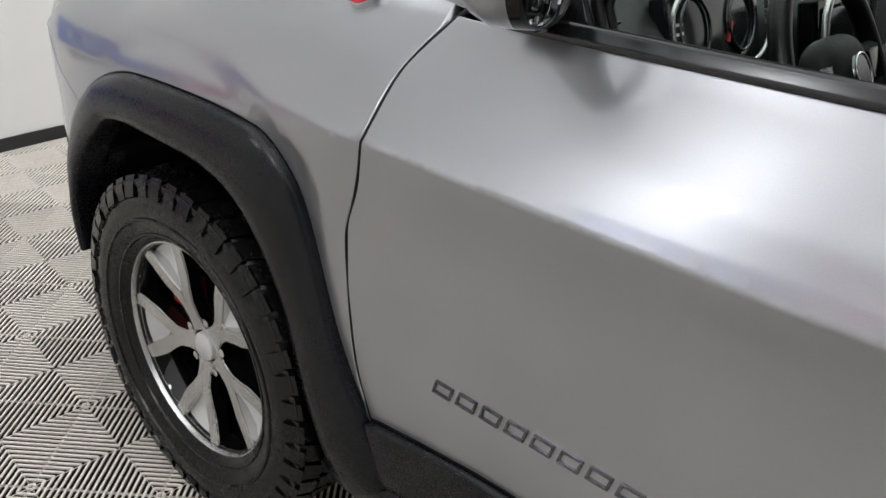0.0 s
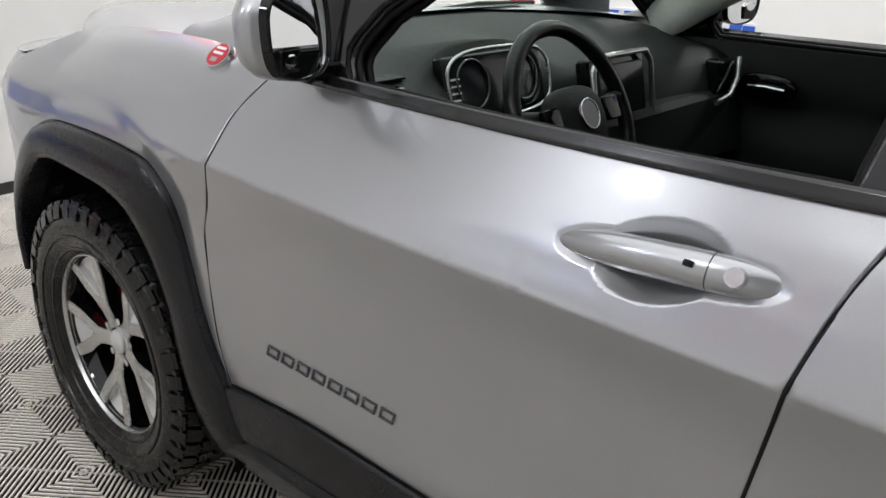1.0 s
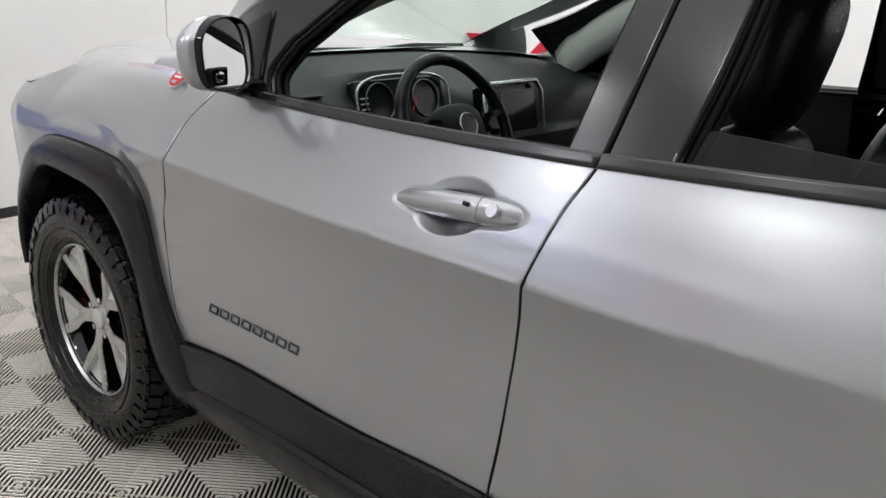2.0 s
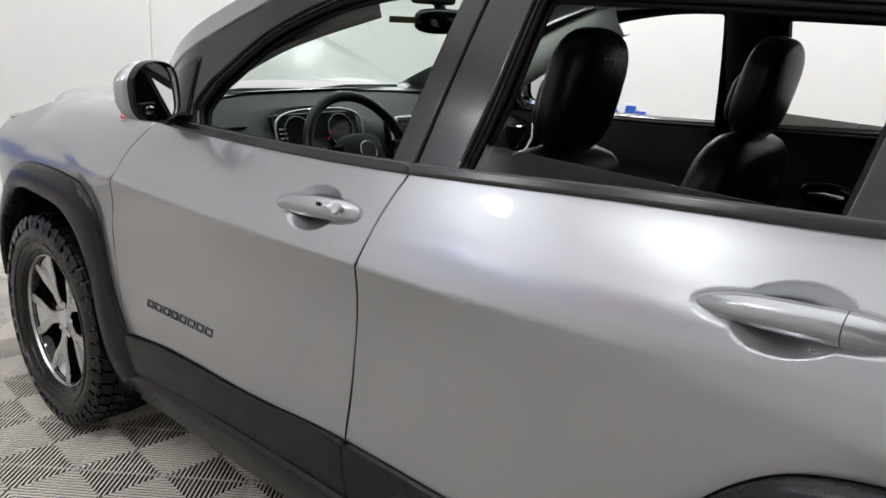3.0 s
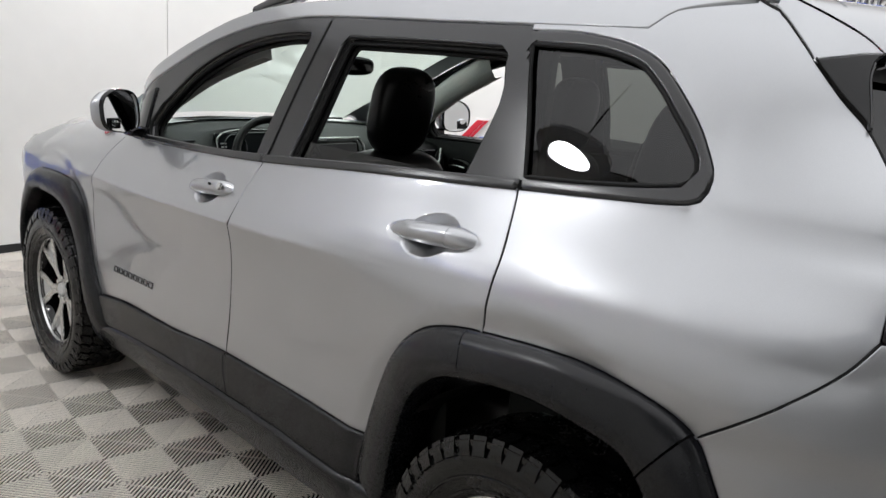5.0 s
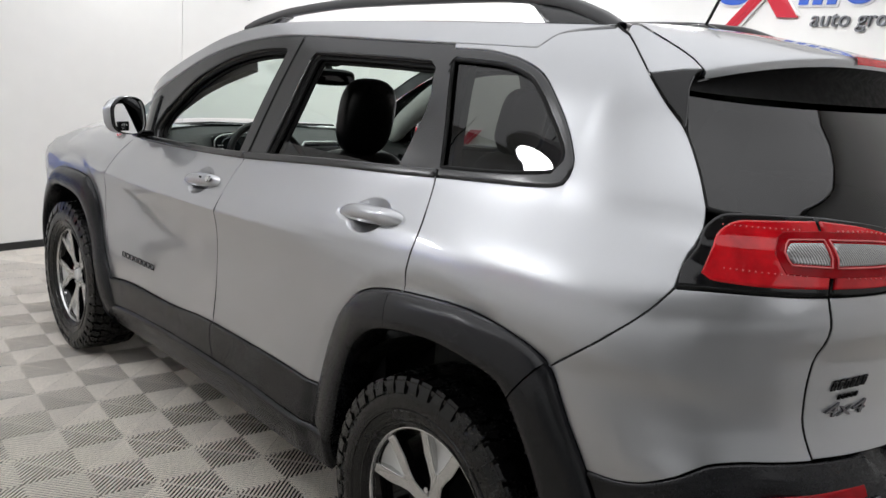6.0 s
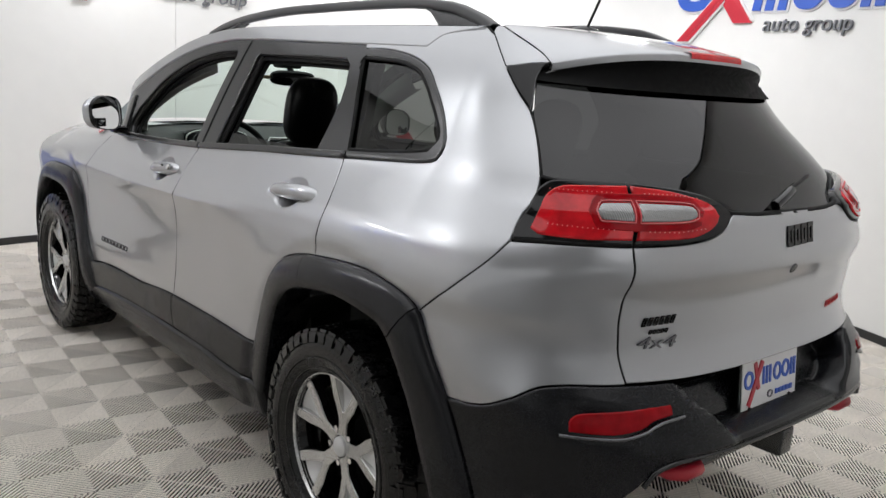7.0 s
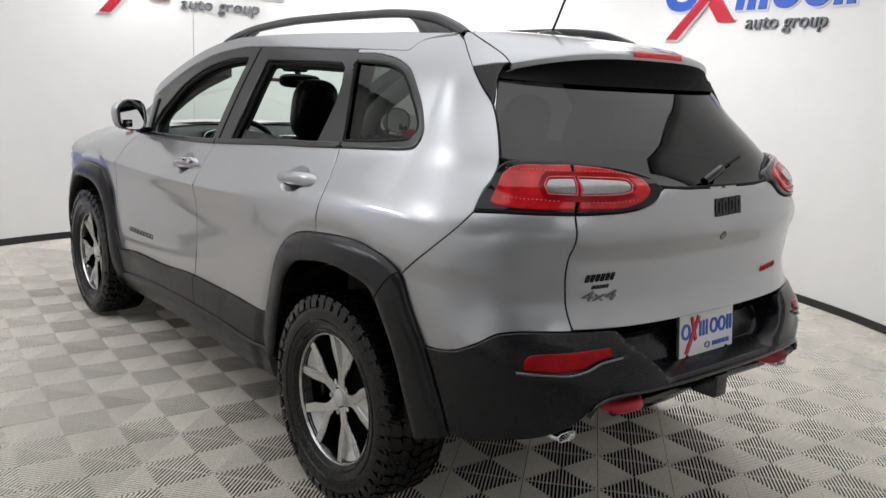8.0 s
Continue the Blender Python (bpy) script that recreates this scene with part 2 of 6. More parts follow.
def box(bm, x0, x1, y0, y1, z0, z1, m=None, bevel=0.0):
    made = bmesh.ops.create_cube(bm, size=1, matrix=Matrix.Translation(((x0 + x1) / 2, (y0 + y1) / 2, (z0 + z1) / 2)) @ Matrix.Diagonal((x1 - x0, y1 - y0, z1 - z0, 1)))
    if bevel:
        edges = list({e for v in made["verts"] for e in v.link_edges})
        made = bmesh.ops.bevel(bm, geom=edges, offset=bevel, segments=3, affect="EDGES", profile=0.6)
    if m is not None:
        bmesh.ops.transform(bm, matrix=m, verts=list({v for f in made.get("faces", []) for v in f.verts} | set(made.get("verts", []))))
    return bm


def boxed(name, dims, mat, parent, bevel=0.01, m=None, label=""):
    bm = bmesh.new()
    box(bm, *dims, bevel=bevel)
    if m is not None:
        bmesh.ops.transform(bm, matrix=m, verts=bm.verts)
    return part(name, bm, mat, parent, label)


def tube(name, points, radius, mat, parent, label="", sides=10, closed=False):
    """A round bar along a smooth line of points."""
    data = bpy.data.curves.new(name, "CURVE")
    data.dimensions, data.bevel_depth, data.bevel_resolution, data.use_fill_caps = "3D", radius, 2, True
    sp = data.splines.new("POLY")
    sp.points.add(len(points) - 1)
    for p, q in zip(sp.points, points):
        p.co = (*q, 1)
    sp.use_cyclic_u = closed
    ob = new(name, data)
    me = bpy.data.meshes.new_from_object(ob)
    bpy.data.objects.remove(ob)
    me.materials.clear()
    me.materials.append(mat)
    me.shade_smooth()
    ob = new(name, me)
    ob.parent = parent
    if label:
        ob["label"] = label
    return ob


def grid_faces(nu, nv, wrap=False):
    return [(i * nv + j, (i + 1) % nu * nv + j, (i + 1) % nu * nv + (j + 1) % nv, i * nv + (j + 1) % nv)
            for i in range(nu if wrap else nu - 1) for j in range(nv - 1)]


def sheet(name, pts, mat, parent, label="", flip=False, thick=0.0):
    """A smooth grid of points [nu, nv, 3]."""
    pts = np.asarray(pts)
    nu, nv = pts.shape[:2]
    faces = grid_faces(nu, nv)
    if flip:
        faces = [f[::-1] for f in faces]
    ob = mesh_ob(name, pts.reshape(-1, 3), faces, mat, parent, label)
    if thick:
        mod = ob.modifiers.new("thickness", "SOLIDIFY")
        mod.thickness, mod.offset = thick, -1
    return ob


def spaced(points, step):
    """The open line through points, smoothed and cut into even steps."""
    p = np.asarray(points, float)
    p = p[np.concatenate([[True], np.linalg.norm(np.diff(p, axis=0), axis=1) > 1e-5])]
    if len(p) > 2:
        d = np.concatenate([[0], np.cumsum(np.linalg.norm(np.diff(p, axis=0), axis=1))])
        u = np.linspace(0, d[-1], 12 * len(p))
        p = np.stack([curve(d, p[:, k])(u) for k in range(p.shape[1])], 1)
    d = np.concatenate([[0], np.cumsum(np.linalg.norm(np.diff(p, axis=0), axis=1))])
    u = np.linspace(0, d[-1], max(2, int(round(d[-1] / step)) + 1))
    return np.stack([np.interp(u, d, p[:, k]) for k in range(p.shape[1])], 1)


def outline(*edges, step=0.02):
    """A closed outline of smooth edges, each a list of (s, z), joined at corners."""
    rows = [spaced(e, step) for e in edges]
    out = []
    for row in rows:
        for q in row:
            if not out or np.linalg.norm(q - out[-1]) > 1e-4:
                out.append(q)
    if np.linalg.norm(out[0] - out[-1]) < 1e-4:
        out.pop()
    out = np.array(out)
    area = np.sum(out[:, 0] * np.roll(out[:, 1], -1) - np.roll(out[:, 0], -1) * out[:, 1])
    return out if area > 0 else out[::-1]


def inset(p, d):
    a, b = p - np.roll(p, 1, 0), np.roll(p, -1, 0) - p
    a, b = a / np.linalg.norm(a, axis=1, keepdims=True), b / np.linalg.norm(b, axis=1, keepdims=True)
    n = np.stack([-(a + b)[:, 1], (a + b)[:, 0]], 1)
    n /= np.maximum(np.linalg.norm(n, axis=1, keepdims=True), 1e-6)
    k = np.clip(1 / np.maximum((n * np.stack([-a[:, 1], a[:, 0]], 1)).sum(1), 0.4), 1, 2)
    return p + n * d * k[:, None]


def inside(p, q):
    x, y = q[:, 0], q[:, 1]
    hit = np.zeros(len(q), bool)
    for (x0, y0), (x1, y1) in zip(p, np.roll(p, -1, 0)):
        cut = ((y0 > y) != (y1 > y)) & (x < (x1 - x0) * (y - y0) / (y1 - y0 + 1e-12) + x0)
        hit ^= cut
    return hit


def panel(name, edge, mat, parent, off=0.0, thick=0.02, step=0.03, gap=0.0020, roll=0.0024, label="", finer=(), hole=None, crease=False):
    """A piece of the skin inside a closed (s, z) outline, with rolled edges; off lifts it from the skin (a number or a function of s, z);
    finer: (s, z, reach, step) patches of closer points; hole: an outline left open."""
    from mathutils.geometry import delaunay_2d_cdt
    lift = off if callable(off) else (lambda s, z: off + 0 * s)

    def place(q, down=0.0):
        s, z = q[:, 0], q[:, 1]

        def f(a, b):
            return skin(a, b) + lift(a, b)[:, None] * skin_normal(a, b)
        e = 0.002
        n = -np.cross(f(s + e, z) - f(s - e, z), f(s, z + e) - f(s, z - e))
        n /= np.linalg.norm(n, axis=1, keepdims=True)
        return f(s, z) - down * n, n

    outer = inset(edge, gap)
    rims = [outer] + ([inset(hole[::-1], gap)] if hole is not None else [])
    tops = [inset(r, roll) for r in rims]
    lo, hi = outer.min(0), outer.max(0)
    pts = [np.stack(np.meshgrid(np.arange(lo[0], hi[0], step), np.arange(lo[1], hi[1], step)), -1).reshape(-1, 2)]
    for s, z, reach, fine in finer:
        u = np.arange(-reach, reach, fine)
        pts.append(np.stack(np.meshgrid(s + u, z + u * 0.7), -1).reshape(-1, 2))
    if crease:
        s = np.arange(lo[0], hi[0], 0.02)
        for h in (0.955, 0.966, 0.972, 0.978, 0.99):
            pts.append(np.stack([s, 0.6 + (h - 0.6) * (BELT(s) - 0.6) / 0.562], 1))
    pts = np.concatenate(pts)
    ok = inside(inset(tops[0], min(step, 0.012) * 0.5), pts)
    if hole is not None:
        ok &= ~inside(inset(hole, -0.012), pts)
    pts = pts[ok]
    v2, e2 = [], []
    for top in tops:
        k, n = len(v2), len(top)
        v2 += [Vector(q) for q in top]
        e2 += [(k + i, k + (i + 1) % n) for i in range(n)]
    rimmed = len(v2)
    v2 += [Vector(q) for q in pts]
    out = delaunay_2d_cdt(v2, e2, [], 1, 1e-5)
    q = np.array([tuple(v) for v in out[0]])
    faces = [f for f in out[2]]
    if hole is not None:
        mid = np.array([q[list(f)].mean(0) for f in faces])
        faces = [f for f, h in zip(faces, inside(hole, mid)) if not h]
    p, n = place(q)
    verts, normals = list(p), list(n)
    for top, rim in zip(tops, rims):
        a, na = place(top)
        b, nb = place(rim, roll * 0.9)
        c, _ = place(rim, thick)
        away = b - a - ((b - a) * na).sum(1, keepdims=True) * na
        away /= np.maximum(np.linalg.norm(away, axis=1, keepdims=True), 1e-9)
        k, m = len(verts), len(top)
        verts += list(a) + list(b) + list(c)
        nn = na + away
        normals += list(na) + list(nn / np.linalg.norm(nn, axis=1, keepdims=True)) + list(away)
        for i in range(m):
            j = (i + 1) % m
            faces += [(k + j, k + i, k + m + i, k + m + j), (k + m + j, k + m + i, k + 2 * m + i, k + 2 * m + j)]
    # outward order
    v = np.array(verts)
    fixed = []
    for f in faces:
        g = np.cross(v[f[1]] - v[f[0]], v[f[2]] - v[f[0]])
        fixed.append(tuple(f) if (g * normals[f[0]]).sum() + (g * normals[f[1]]).sum() >= 0 else tuple(f)[::-1])
    return mesh_ob(name, verts, fixed, mat, parent, label, normals=normals)


MID = Y_REAR - BEND * math.pi / 2


def other(points):
    """The same points on the right-hand side."""
    return [(2 * MID - s, z) for s, z in points]


def mirrored(ob, parent=None, name=None):
    """A copy on the other side of the car's middle plane."""
    me = ob.data.copy()
    me.transform(Matrix.Diagonal((-1, 1, 1, 1)))
    me.flip_normals()
    m = new(name or ob.name.split(".")[0], me)
    m.parent = parent or ob.parent
    if "label" in ob:
        m["label"] = ob["label"]
    return m


# ---- the booth ----
def arc_wall(name, a0, a1, r0, r1, z0, z1, mat, label, category, kind="structure", n=None):
    n = n or max(2, int(abs(a1 - a0) / 2))
    v = []
    for i in range(n + 1):
        a = radians(a0 + (a1 - a0) * i / n)
        for r, z in ((r0, z0), (r0, z1), (r1, z1), (r1, z0)):
            v.append((CX + r * math.cos(a), CY + r * math.sin(a), z))
    f = [(4 * i + k, 4 * i + (k + 1) % 4, 4 * i + 4 + (k + 1) % 4, 4 * i + 4 + k) for i in range(n) for k in range(4)]
    f += [(3, 2, 1, 0), (4 * n, 4 * n + 1, 4 * n + 2, 4 * n + 3)]
    ob = mesh_ob(name, v, f, mat, None, smooth=False)
    bm = bmesh.new()
    bm.from_mesh(ob.data)
    bmesh.ops.recalc_face_normals(bm, faces=bm.faces)
    bm.to_mesh(ob.data)
    bm.free()
    ob.data.shade_smooth()
    ob.data.set_sharp_from_angle(angle=radians(35))
    return tagged(ob, label, category, kind=kind)


SEAM = 79.05
arc_wall("wall_curved_1", -100, SEAM - 0.03, RADIUS, RADIUS + 0.09, 0, 3.4, WALL, "smooth white curved wall of a round photo booth", "wall")
arc_wall("wall_curved_2", SEAM + 0.03, 202, RADIUS, RADIUS + 0.09, 0, 3.4, WALL, "smooth white curved wall panel beside a thin joint", "wall")
arc_wall("baseboard_1", -100, 202, RADIUS - 0.012, RADIUS - 0.002, 0.0, 0.055, BASE, "thin black rubber skirting along the curved wall", "baseboard")
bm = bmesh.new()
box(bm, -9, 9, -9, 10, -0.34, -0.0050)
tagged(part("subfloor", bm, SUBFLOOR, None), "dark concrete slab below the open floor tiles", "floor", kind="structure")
bm = bmesh.new()
bmesh.ops.create_cone(bm, segments=96, radius1=RADIUS + 0.09, radius2=RADIUS + 0.09, depth=0.02, cap_ends=True, matrix=Matrix.Translation((CX, CY, 3.412)))
tagged(part("ceiling_booth", bm, CEILING, None), "round grey ceiling panel over the booth", "ceiling", kind="structure")
# unseen ceiling and walls, added to close in the hall for bounce and reflections
bm = bmesh.new()
box(bm, -9, 9, -9, 10, 3.426, 3.5)
tagged(part("ceiling", bm, HALL_WALL, None), "unseen plain light grey hall ceiling, added for bounced light", "ceiling", kind="structure")
for wn, dims in (("wall_north", (-9, 9, 10, 10.1, 0, 3.424)), ("wall_south", (-9, 9, -9.1, -9, 0, 3.424)), ("wall_east", (9, 9.1, -9, 10, 0, 3.424)), ("wall_west", (-9.1, -9, -9, 10, 0, 3.424))):
    bm = bmesh.new()
    box(bm, *dims)
    tagged(part(wn, bm, HALL_WALL, None), "unseen plain grey hall wall, added for bounced light", "wall", kind="structure")


# ---- the car ----
car = tagged(new("suv"), "silver four-door suv with black cladding, parked, windows lowered", "car")


def sub(parent, name, label=""):
    e = new(name)
    e.parent = parent
    if label:
        e["label"] = label
    return e


def at_z(c, z0, z1):
    return [(float(c(z)), z) for z in np.linspace(z0, z1, 9)]


def at_s(c, s0, s1):
    return [(s, float(c(s))) for s in np.linspace(s0, s1, 9)]


# seams and lines of the side
DOOR_A = curve([0.33, 0.47, 0.60, 0.76, 0.94, 1.03, 1.09, 1.14], [2.18, 2.232, 2.277, 2.295, 2.243, 2.235, 2.21, 2.17])
DOOR_B = curve([0.40, 0.44, 0.545, 0.65, 0.742, 0.99, 1.06, 1.16, 1.30, 1.575], [1.19, 1.204, 1.226, 1.214, 1.207, 1.174, 1.160, 1.120, 1.098, 1.064])
DOOR_C = curve([0.50, 0.82, 0.933, 1.0, 1.08, 1.17, 1.23, 1.56], [0.30, 0.165, 0.134, 0.122, 0.125, 0.148, 0.164, 0.285])
BELT_LOW = curve([-0.25, -0.05, 0.17, 0.34, 0.61, 0.94, 1.12, 1.50, 1.96, 2.2], [1.266, 1.243, 1.228, 1.216, 1.199, 1.173, 1.159, 1.138, 1.122, 1.117])
CLAD_TOP = curve([0.40, 0.52, 0.80, 1.22, 1.62, 1.98, 2.24], [0.545, 0.546, 0.550, 0.546, 0.516, 0.505, 0.474])
SILL_TOP = curve([0.40, 0.69, 0.90, 1.26, 1.8, 2.16, 2.40], [0.41, 0.41, 0.418, 0.415, 0.395, 0.365, 0.31])
ROOF_EDGE = curve([0.0, 0.30, 0.65, 1.07, 1.29, 1.56, 1.85, 2.10, 2.285], [1.572, 1.576, 1.580, 1.586, 1.576, 1.537, 1.442, 1.335, 1.25])
SEAM_LAMP = [(-0.394, 0.895), (-0.478, 0.945), (-0.563, 1.002), (-0.625, 1.062), (-0.668, 1.118)]
HATCH = [(-0.2, 1.632), (-0.241, 1.613), (-0.35, 1.588), (-0.459, 1.551), (-0.545, 1.503), (-0.610, 1.457), (-0.670, 1.412), (-0.713, 1.318), (-0.722, 1.268)]
REAR_OUT = [(0.535, 0.46), (0.517, 0.551), (0.475, 0.687), (0.404, 0.814), (0.279, 0.909), (0.139, 0.939), (-0.098, 0.956), (-0.288, 0.935), (-0.401, 0.897), (-0.455, 0.82), (-0.505, 0.715), (-0.56, 0.60), (-0.632, 0.448)]
REAR_IN = [(0.43, 0.40), (0.411, 0.457), (0.385, 0.574), (0.343, 0.693), (0.263, 0.789), (0.166, 0.835), (-0.036, 0.862), (-0.205, 0.842), (-0.283, 0.805), (-0.328, 0.748), (-0.39, 0.63), (-0.44, 0.53), (-0.506, 0.407)]
FRONT_OUT = [(3.205, 0.42), (3.21, 0.50), (3.20, 0.60), (3.17, 0.69), (3.12, 0.765), (2.99, 0.865), (2.85, 0.900), (2.66, 0.908), (2.50, 0.898), (2.414, 0.834), (2.355, 0.70), (2.29, 0.56), (2.235, 0.470), (2.185, 0.36)]
FRONT_IN = [(3.165, 0.42), (3.165, 0.49), (3.145, 0.58), (3.10, 0.66), (3.03, 0.735), (2.93, 0.800), (2.83, 0.815), (2.66, 0.812), (2.56, 0.79), (2.47, 0.70), (2.40, 0.57), (2.36, 0.48), (2.325, 0.40), (2.29, 0.30)]


def line_between(line, a, b, axis=0):
    """The stretch of a smooth line from the point nearest a to the point nearest b."""
    p = spaced(line, 0.01)
    i, j = (int(np.argmin(np.linalg.norm(p - np.array(q), axis=1))) for q in (a, b))
    return list(map(tuple, p[min(i, j):max(i, j) + 1:2])) + [tuple(p[max(i, j)])]


def handle_pocket(cs, cz, slope):
    """A shallow long dish with a deeper finger bowl in its middle."""
    def f(s, z):
        u, v = (s - cs), (z - cz) + slope * (s - cs)
        dish = np.clip(1.0 - (np.abs(u) / 0.150)**3 - (v / 0.028)**2, 0, 0.6) / 0.6
        bowl = np.clip(1.0 - (np.abs(u + 0.25 * v - 0.006) / 0.085)**2 - (v / 0.048)**2, 0, 1)
        return -np.maximum(0.0040 * dish, 0.024 * bowl)
    return f


FH, RH = (1.352, 1.047, 0.097), (0.343, 1.098, 0.067)

# doors: painted skin, cladding, window frame
front_door = sub(car, "front_door")
rear_door = sub(car, "rear_door")
a_edge = [q for q in at_z(DOOR_A, 0.474, 1.117)]
b_edge = [q for q in at_z(DOOR_B, 0.546, 1.158)]
panel("door_skin", outline(at_s(CLAD_TOP, 2.232, 1.225), b_edge, at_s(BELT_LOW, 1.121, 2.19), a_edge[::-1]), PAINT, front_door,
      off=handle_pocket(*FH), crease=True, step=0.024, finer=[(FH[0], FH[1], 0.17, 0.005)])
arch_door = line_between(REAR_OUT, (0.517, 0.551), (0.134, 0.939))
panel("door_skin", outline(at_s(CLAD_TOP, 1.225, 0.518), arch_door, at_z(DOOR_C, 0.939, 1.228), at_s(BELT_LOW, 0.164, 1.119), b_edge[::-1]), PAINT, rear_door,
      off=handle_pocket(*RH), crease=True, step=0.024, finer=[(RH[0], RH[1], 0.17, 0.005)])


def clad_off(s, z):
    return 0.012 + 0.006 * ramp(z, 0.54, 0.46)


panel("door_cladding", outline(at_s(SILL_TOP, 2.165, 1.20), at_z(DOOR_B, 0.415, 0.546), at_s(CLAD_TOP, 1.225, 2.232), at_z(DOOR_A, 0.472, 0.365)), CLAD, front_door, off=clad_off, step=0.04)
panel("door_cladding", outline(at_s(SILL_TOP, 1.20, 0.545), [(0.545, 0.40), (0.535, 0.46), (0.517, 0.546)], at_s(CLAD_TOP, 0.517, 1.225), at_z(DOOR_B, 0.546, 0.415)), CLAD, rear_door, off=clad_off, step=0.04)
panel("sill", outline(at_s(curve([0.40, 0.8, 1.3, 1.9, 2.2, 2.36], [0.30, 0.30, 0.30, 0.285, 0.27, 0.26]), 0.46, 2.34), [(2.34, 0.262), (2.36, 0.30)], at_s(SILL_TOP, 2.36, 0.46)[::1], [(0.46, 0.41), (0.46, 0.30)]),
      CLAD, car, off=0.034, thick=0.05, step=0.05, roll=0.008, label="black sill trim under the doors")

# fender, quarter panel, rear corner
fender_arch = line_between(FRONT_OUT, (3.12, 0.765), (2.235, 0.470))
panel("fender", outline(at_z(DOOR_A, 0.474, 1.10), at_s(lambda s: BELT(s) - 0.004, 2.205, 3.05), [(3.05, 1.072), (3.2, 1.0), (3.28, 0.92)], [(3.28, 0.92), (3.24, 0.84), (3.12, 0.765)], fender_arch), PAINT, car, step=0.03, crease=True,
      label="silver painted front fender")
WIN_Q = [(0.297, 1.560), (0.20, 1.560), (0.076, 1.548), (-0.043, 1.515), (-0.138, 1.443), (-0.214, 1.359), (-0.246, 1.300), (-0.245, 1.275), (-0.213, 1.258), (-0.05, 1.243), (0.160, 1.228)]
quarter_arch = line_between(REAR_OUT, (0.134, 0.939), (-0.40, 0.897))
panel("quarter_panel", outline(at_z(DOOR_C, 0.939, 1.228), WIN_Q[::-1], [(0.297, 1.560), (0.30, 1.576)], at_s(ROOF_EDGE, 0.30, 0.0), [(0.0, 1.572), (-0.05, 1.61), (-0.2, 1.625)], HATCH, [(-0.722, 1.268), (-0.715, 1.235), (-0.667, 1.165), (-0.668, 1.118)],
      SEAM_LAMP[::-1], quarter_arch[::-1]), PAINT, car, step=0.026, label="silver painted rear quarter panel")
BUMP_TOP = [(-0.517, 0.700), (-0.575, 0.703), (-0.636, 0.715), (-0.721, 0.749), (-0.822, 0.790), (-0.90, 0.799), (-1.018, 0.800)]
GATE_L = [(-0.977, 1.130), (-1.006, 1.04), (-1.010, 0.91), (-1.018, 0.83), (-1.022, 0.803)]
panel("bumper_corner", outline(SEAM_LAMP, [(-0.668, 1.118), (-0.76, 1.124), (-0.977, 1.130)], GATE_L, BUMP_TOP[::-1], line_between(REAR_OUT, (-0.40, 0.897), (-0.512, 0.70))[::-1]), PAINT, car, step=0.026, label="silver upper rear bumper corner")
cant = outline(at_s(ROOF_EDGE, 0.0, 2.285), [(2.285, 1.25), (2.36, 1.215), (2.37, 1.25)], [(2.37, 1.25), (2.10, 1.392), (1.85, 1.497), (1.56, 1.587), (1.29, 1.622), (1.0, 1.632), (0.4, 1.636), (-0.2, 1.632)], [(-0.2, 1.632), (-0.05, 1.61), (0.0, 1.572)])
panel("cant_rail", cant, PAINT, car, step=0.03, gap=0.0, label="silver roof side and windscreen pillar")


# wheel-arch flares
def flare(name, out, inn, mat, parent, label=""):
    a, b = spaced(out, 0.02), spaced(inn, 0.02)
    n = max(len(a), len(b))
    a, b = (np.stack([np.interp(np.linspace(0, 1, n), np.linspace(0, 1, len(p)), p[:, k]) for k in (0, 1)], 1) for p in (a, b))
    rows = []
    for v, lift in ((0, -0.012), (0, 0.008), (0.03, 0.016), (0.12, 0.026), (0.35, 0.036), (0.70, 0.042), (0.90, 0.041), (0.97, 0.037), (1.0, 0.028), (1.0, -0.01), (1.0, -0.07)):
        q = a + (b - a) * v
        rows.append(skin(q[:, 0], q[:, 1]) + lift * skin_normal(q[:, 0], q[:, 1]))
    return sheet(name, rows, mat, parent, label)


def cut(line, lo, hi):
    """The stretch of a smooth line between two shares of its length."""
    p = spaced(line, 0.005)
    u = np.linspace(0, 1, len(p))
    w = np.linspace(lo, hi, 30)
    return [(float(np.interp(a, u, p[:, 0])), float(np.interp(a, u, p[:, 1]))) for a in w]


flare("arch_flare", cut(REAR_OUT, 0, 0.378), cut(REAR_IN, 0, 0.385), CLAD, rear_door, "black wheel-arch flare on the rear door")
flare("arch_flare", cut(REAR_OUT, 0.3795, 0.70), cut(REAR_IN, 0.3865, 0.688), CLAD, car, "black wheel-arch flare")
flare("arch_flare", cut(REAR_OUT, 0.703, 1), cut(REAR_IN, 0.691, 1), CLAD, car, "black wheel-arch flare of the bumper")
flare("arch_flare", FRONT_OUT, FRONT_IN, CLAD, car, "black front wheel-arch flare")


# ---- wheels ----
def revolve(profile, n, name, mat, parent, label=""):
    """profile: (x, r) pairs, turned about the x axis."""
    v = [(x, r * math.cos(2 * math.pi * i / n), r * math.sin(2 * math.pi * i / n)) for i in range(n) for x, r in profile]
    ob = mesh_ob(name, v, [f[::-1] for f in grid_faces(n, len(profile), wrap=True)], mat, parent, label)
    ob.data.set_sharp_from_angle(angle=radians(40))
    return ob


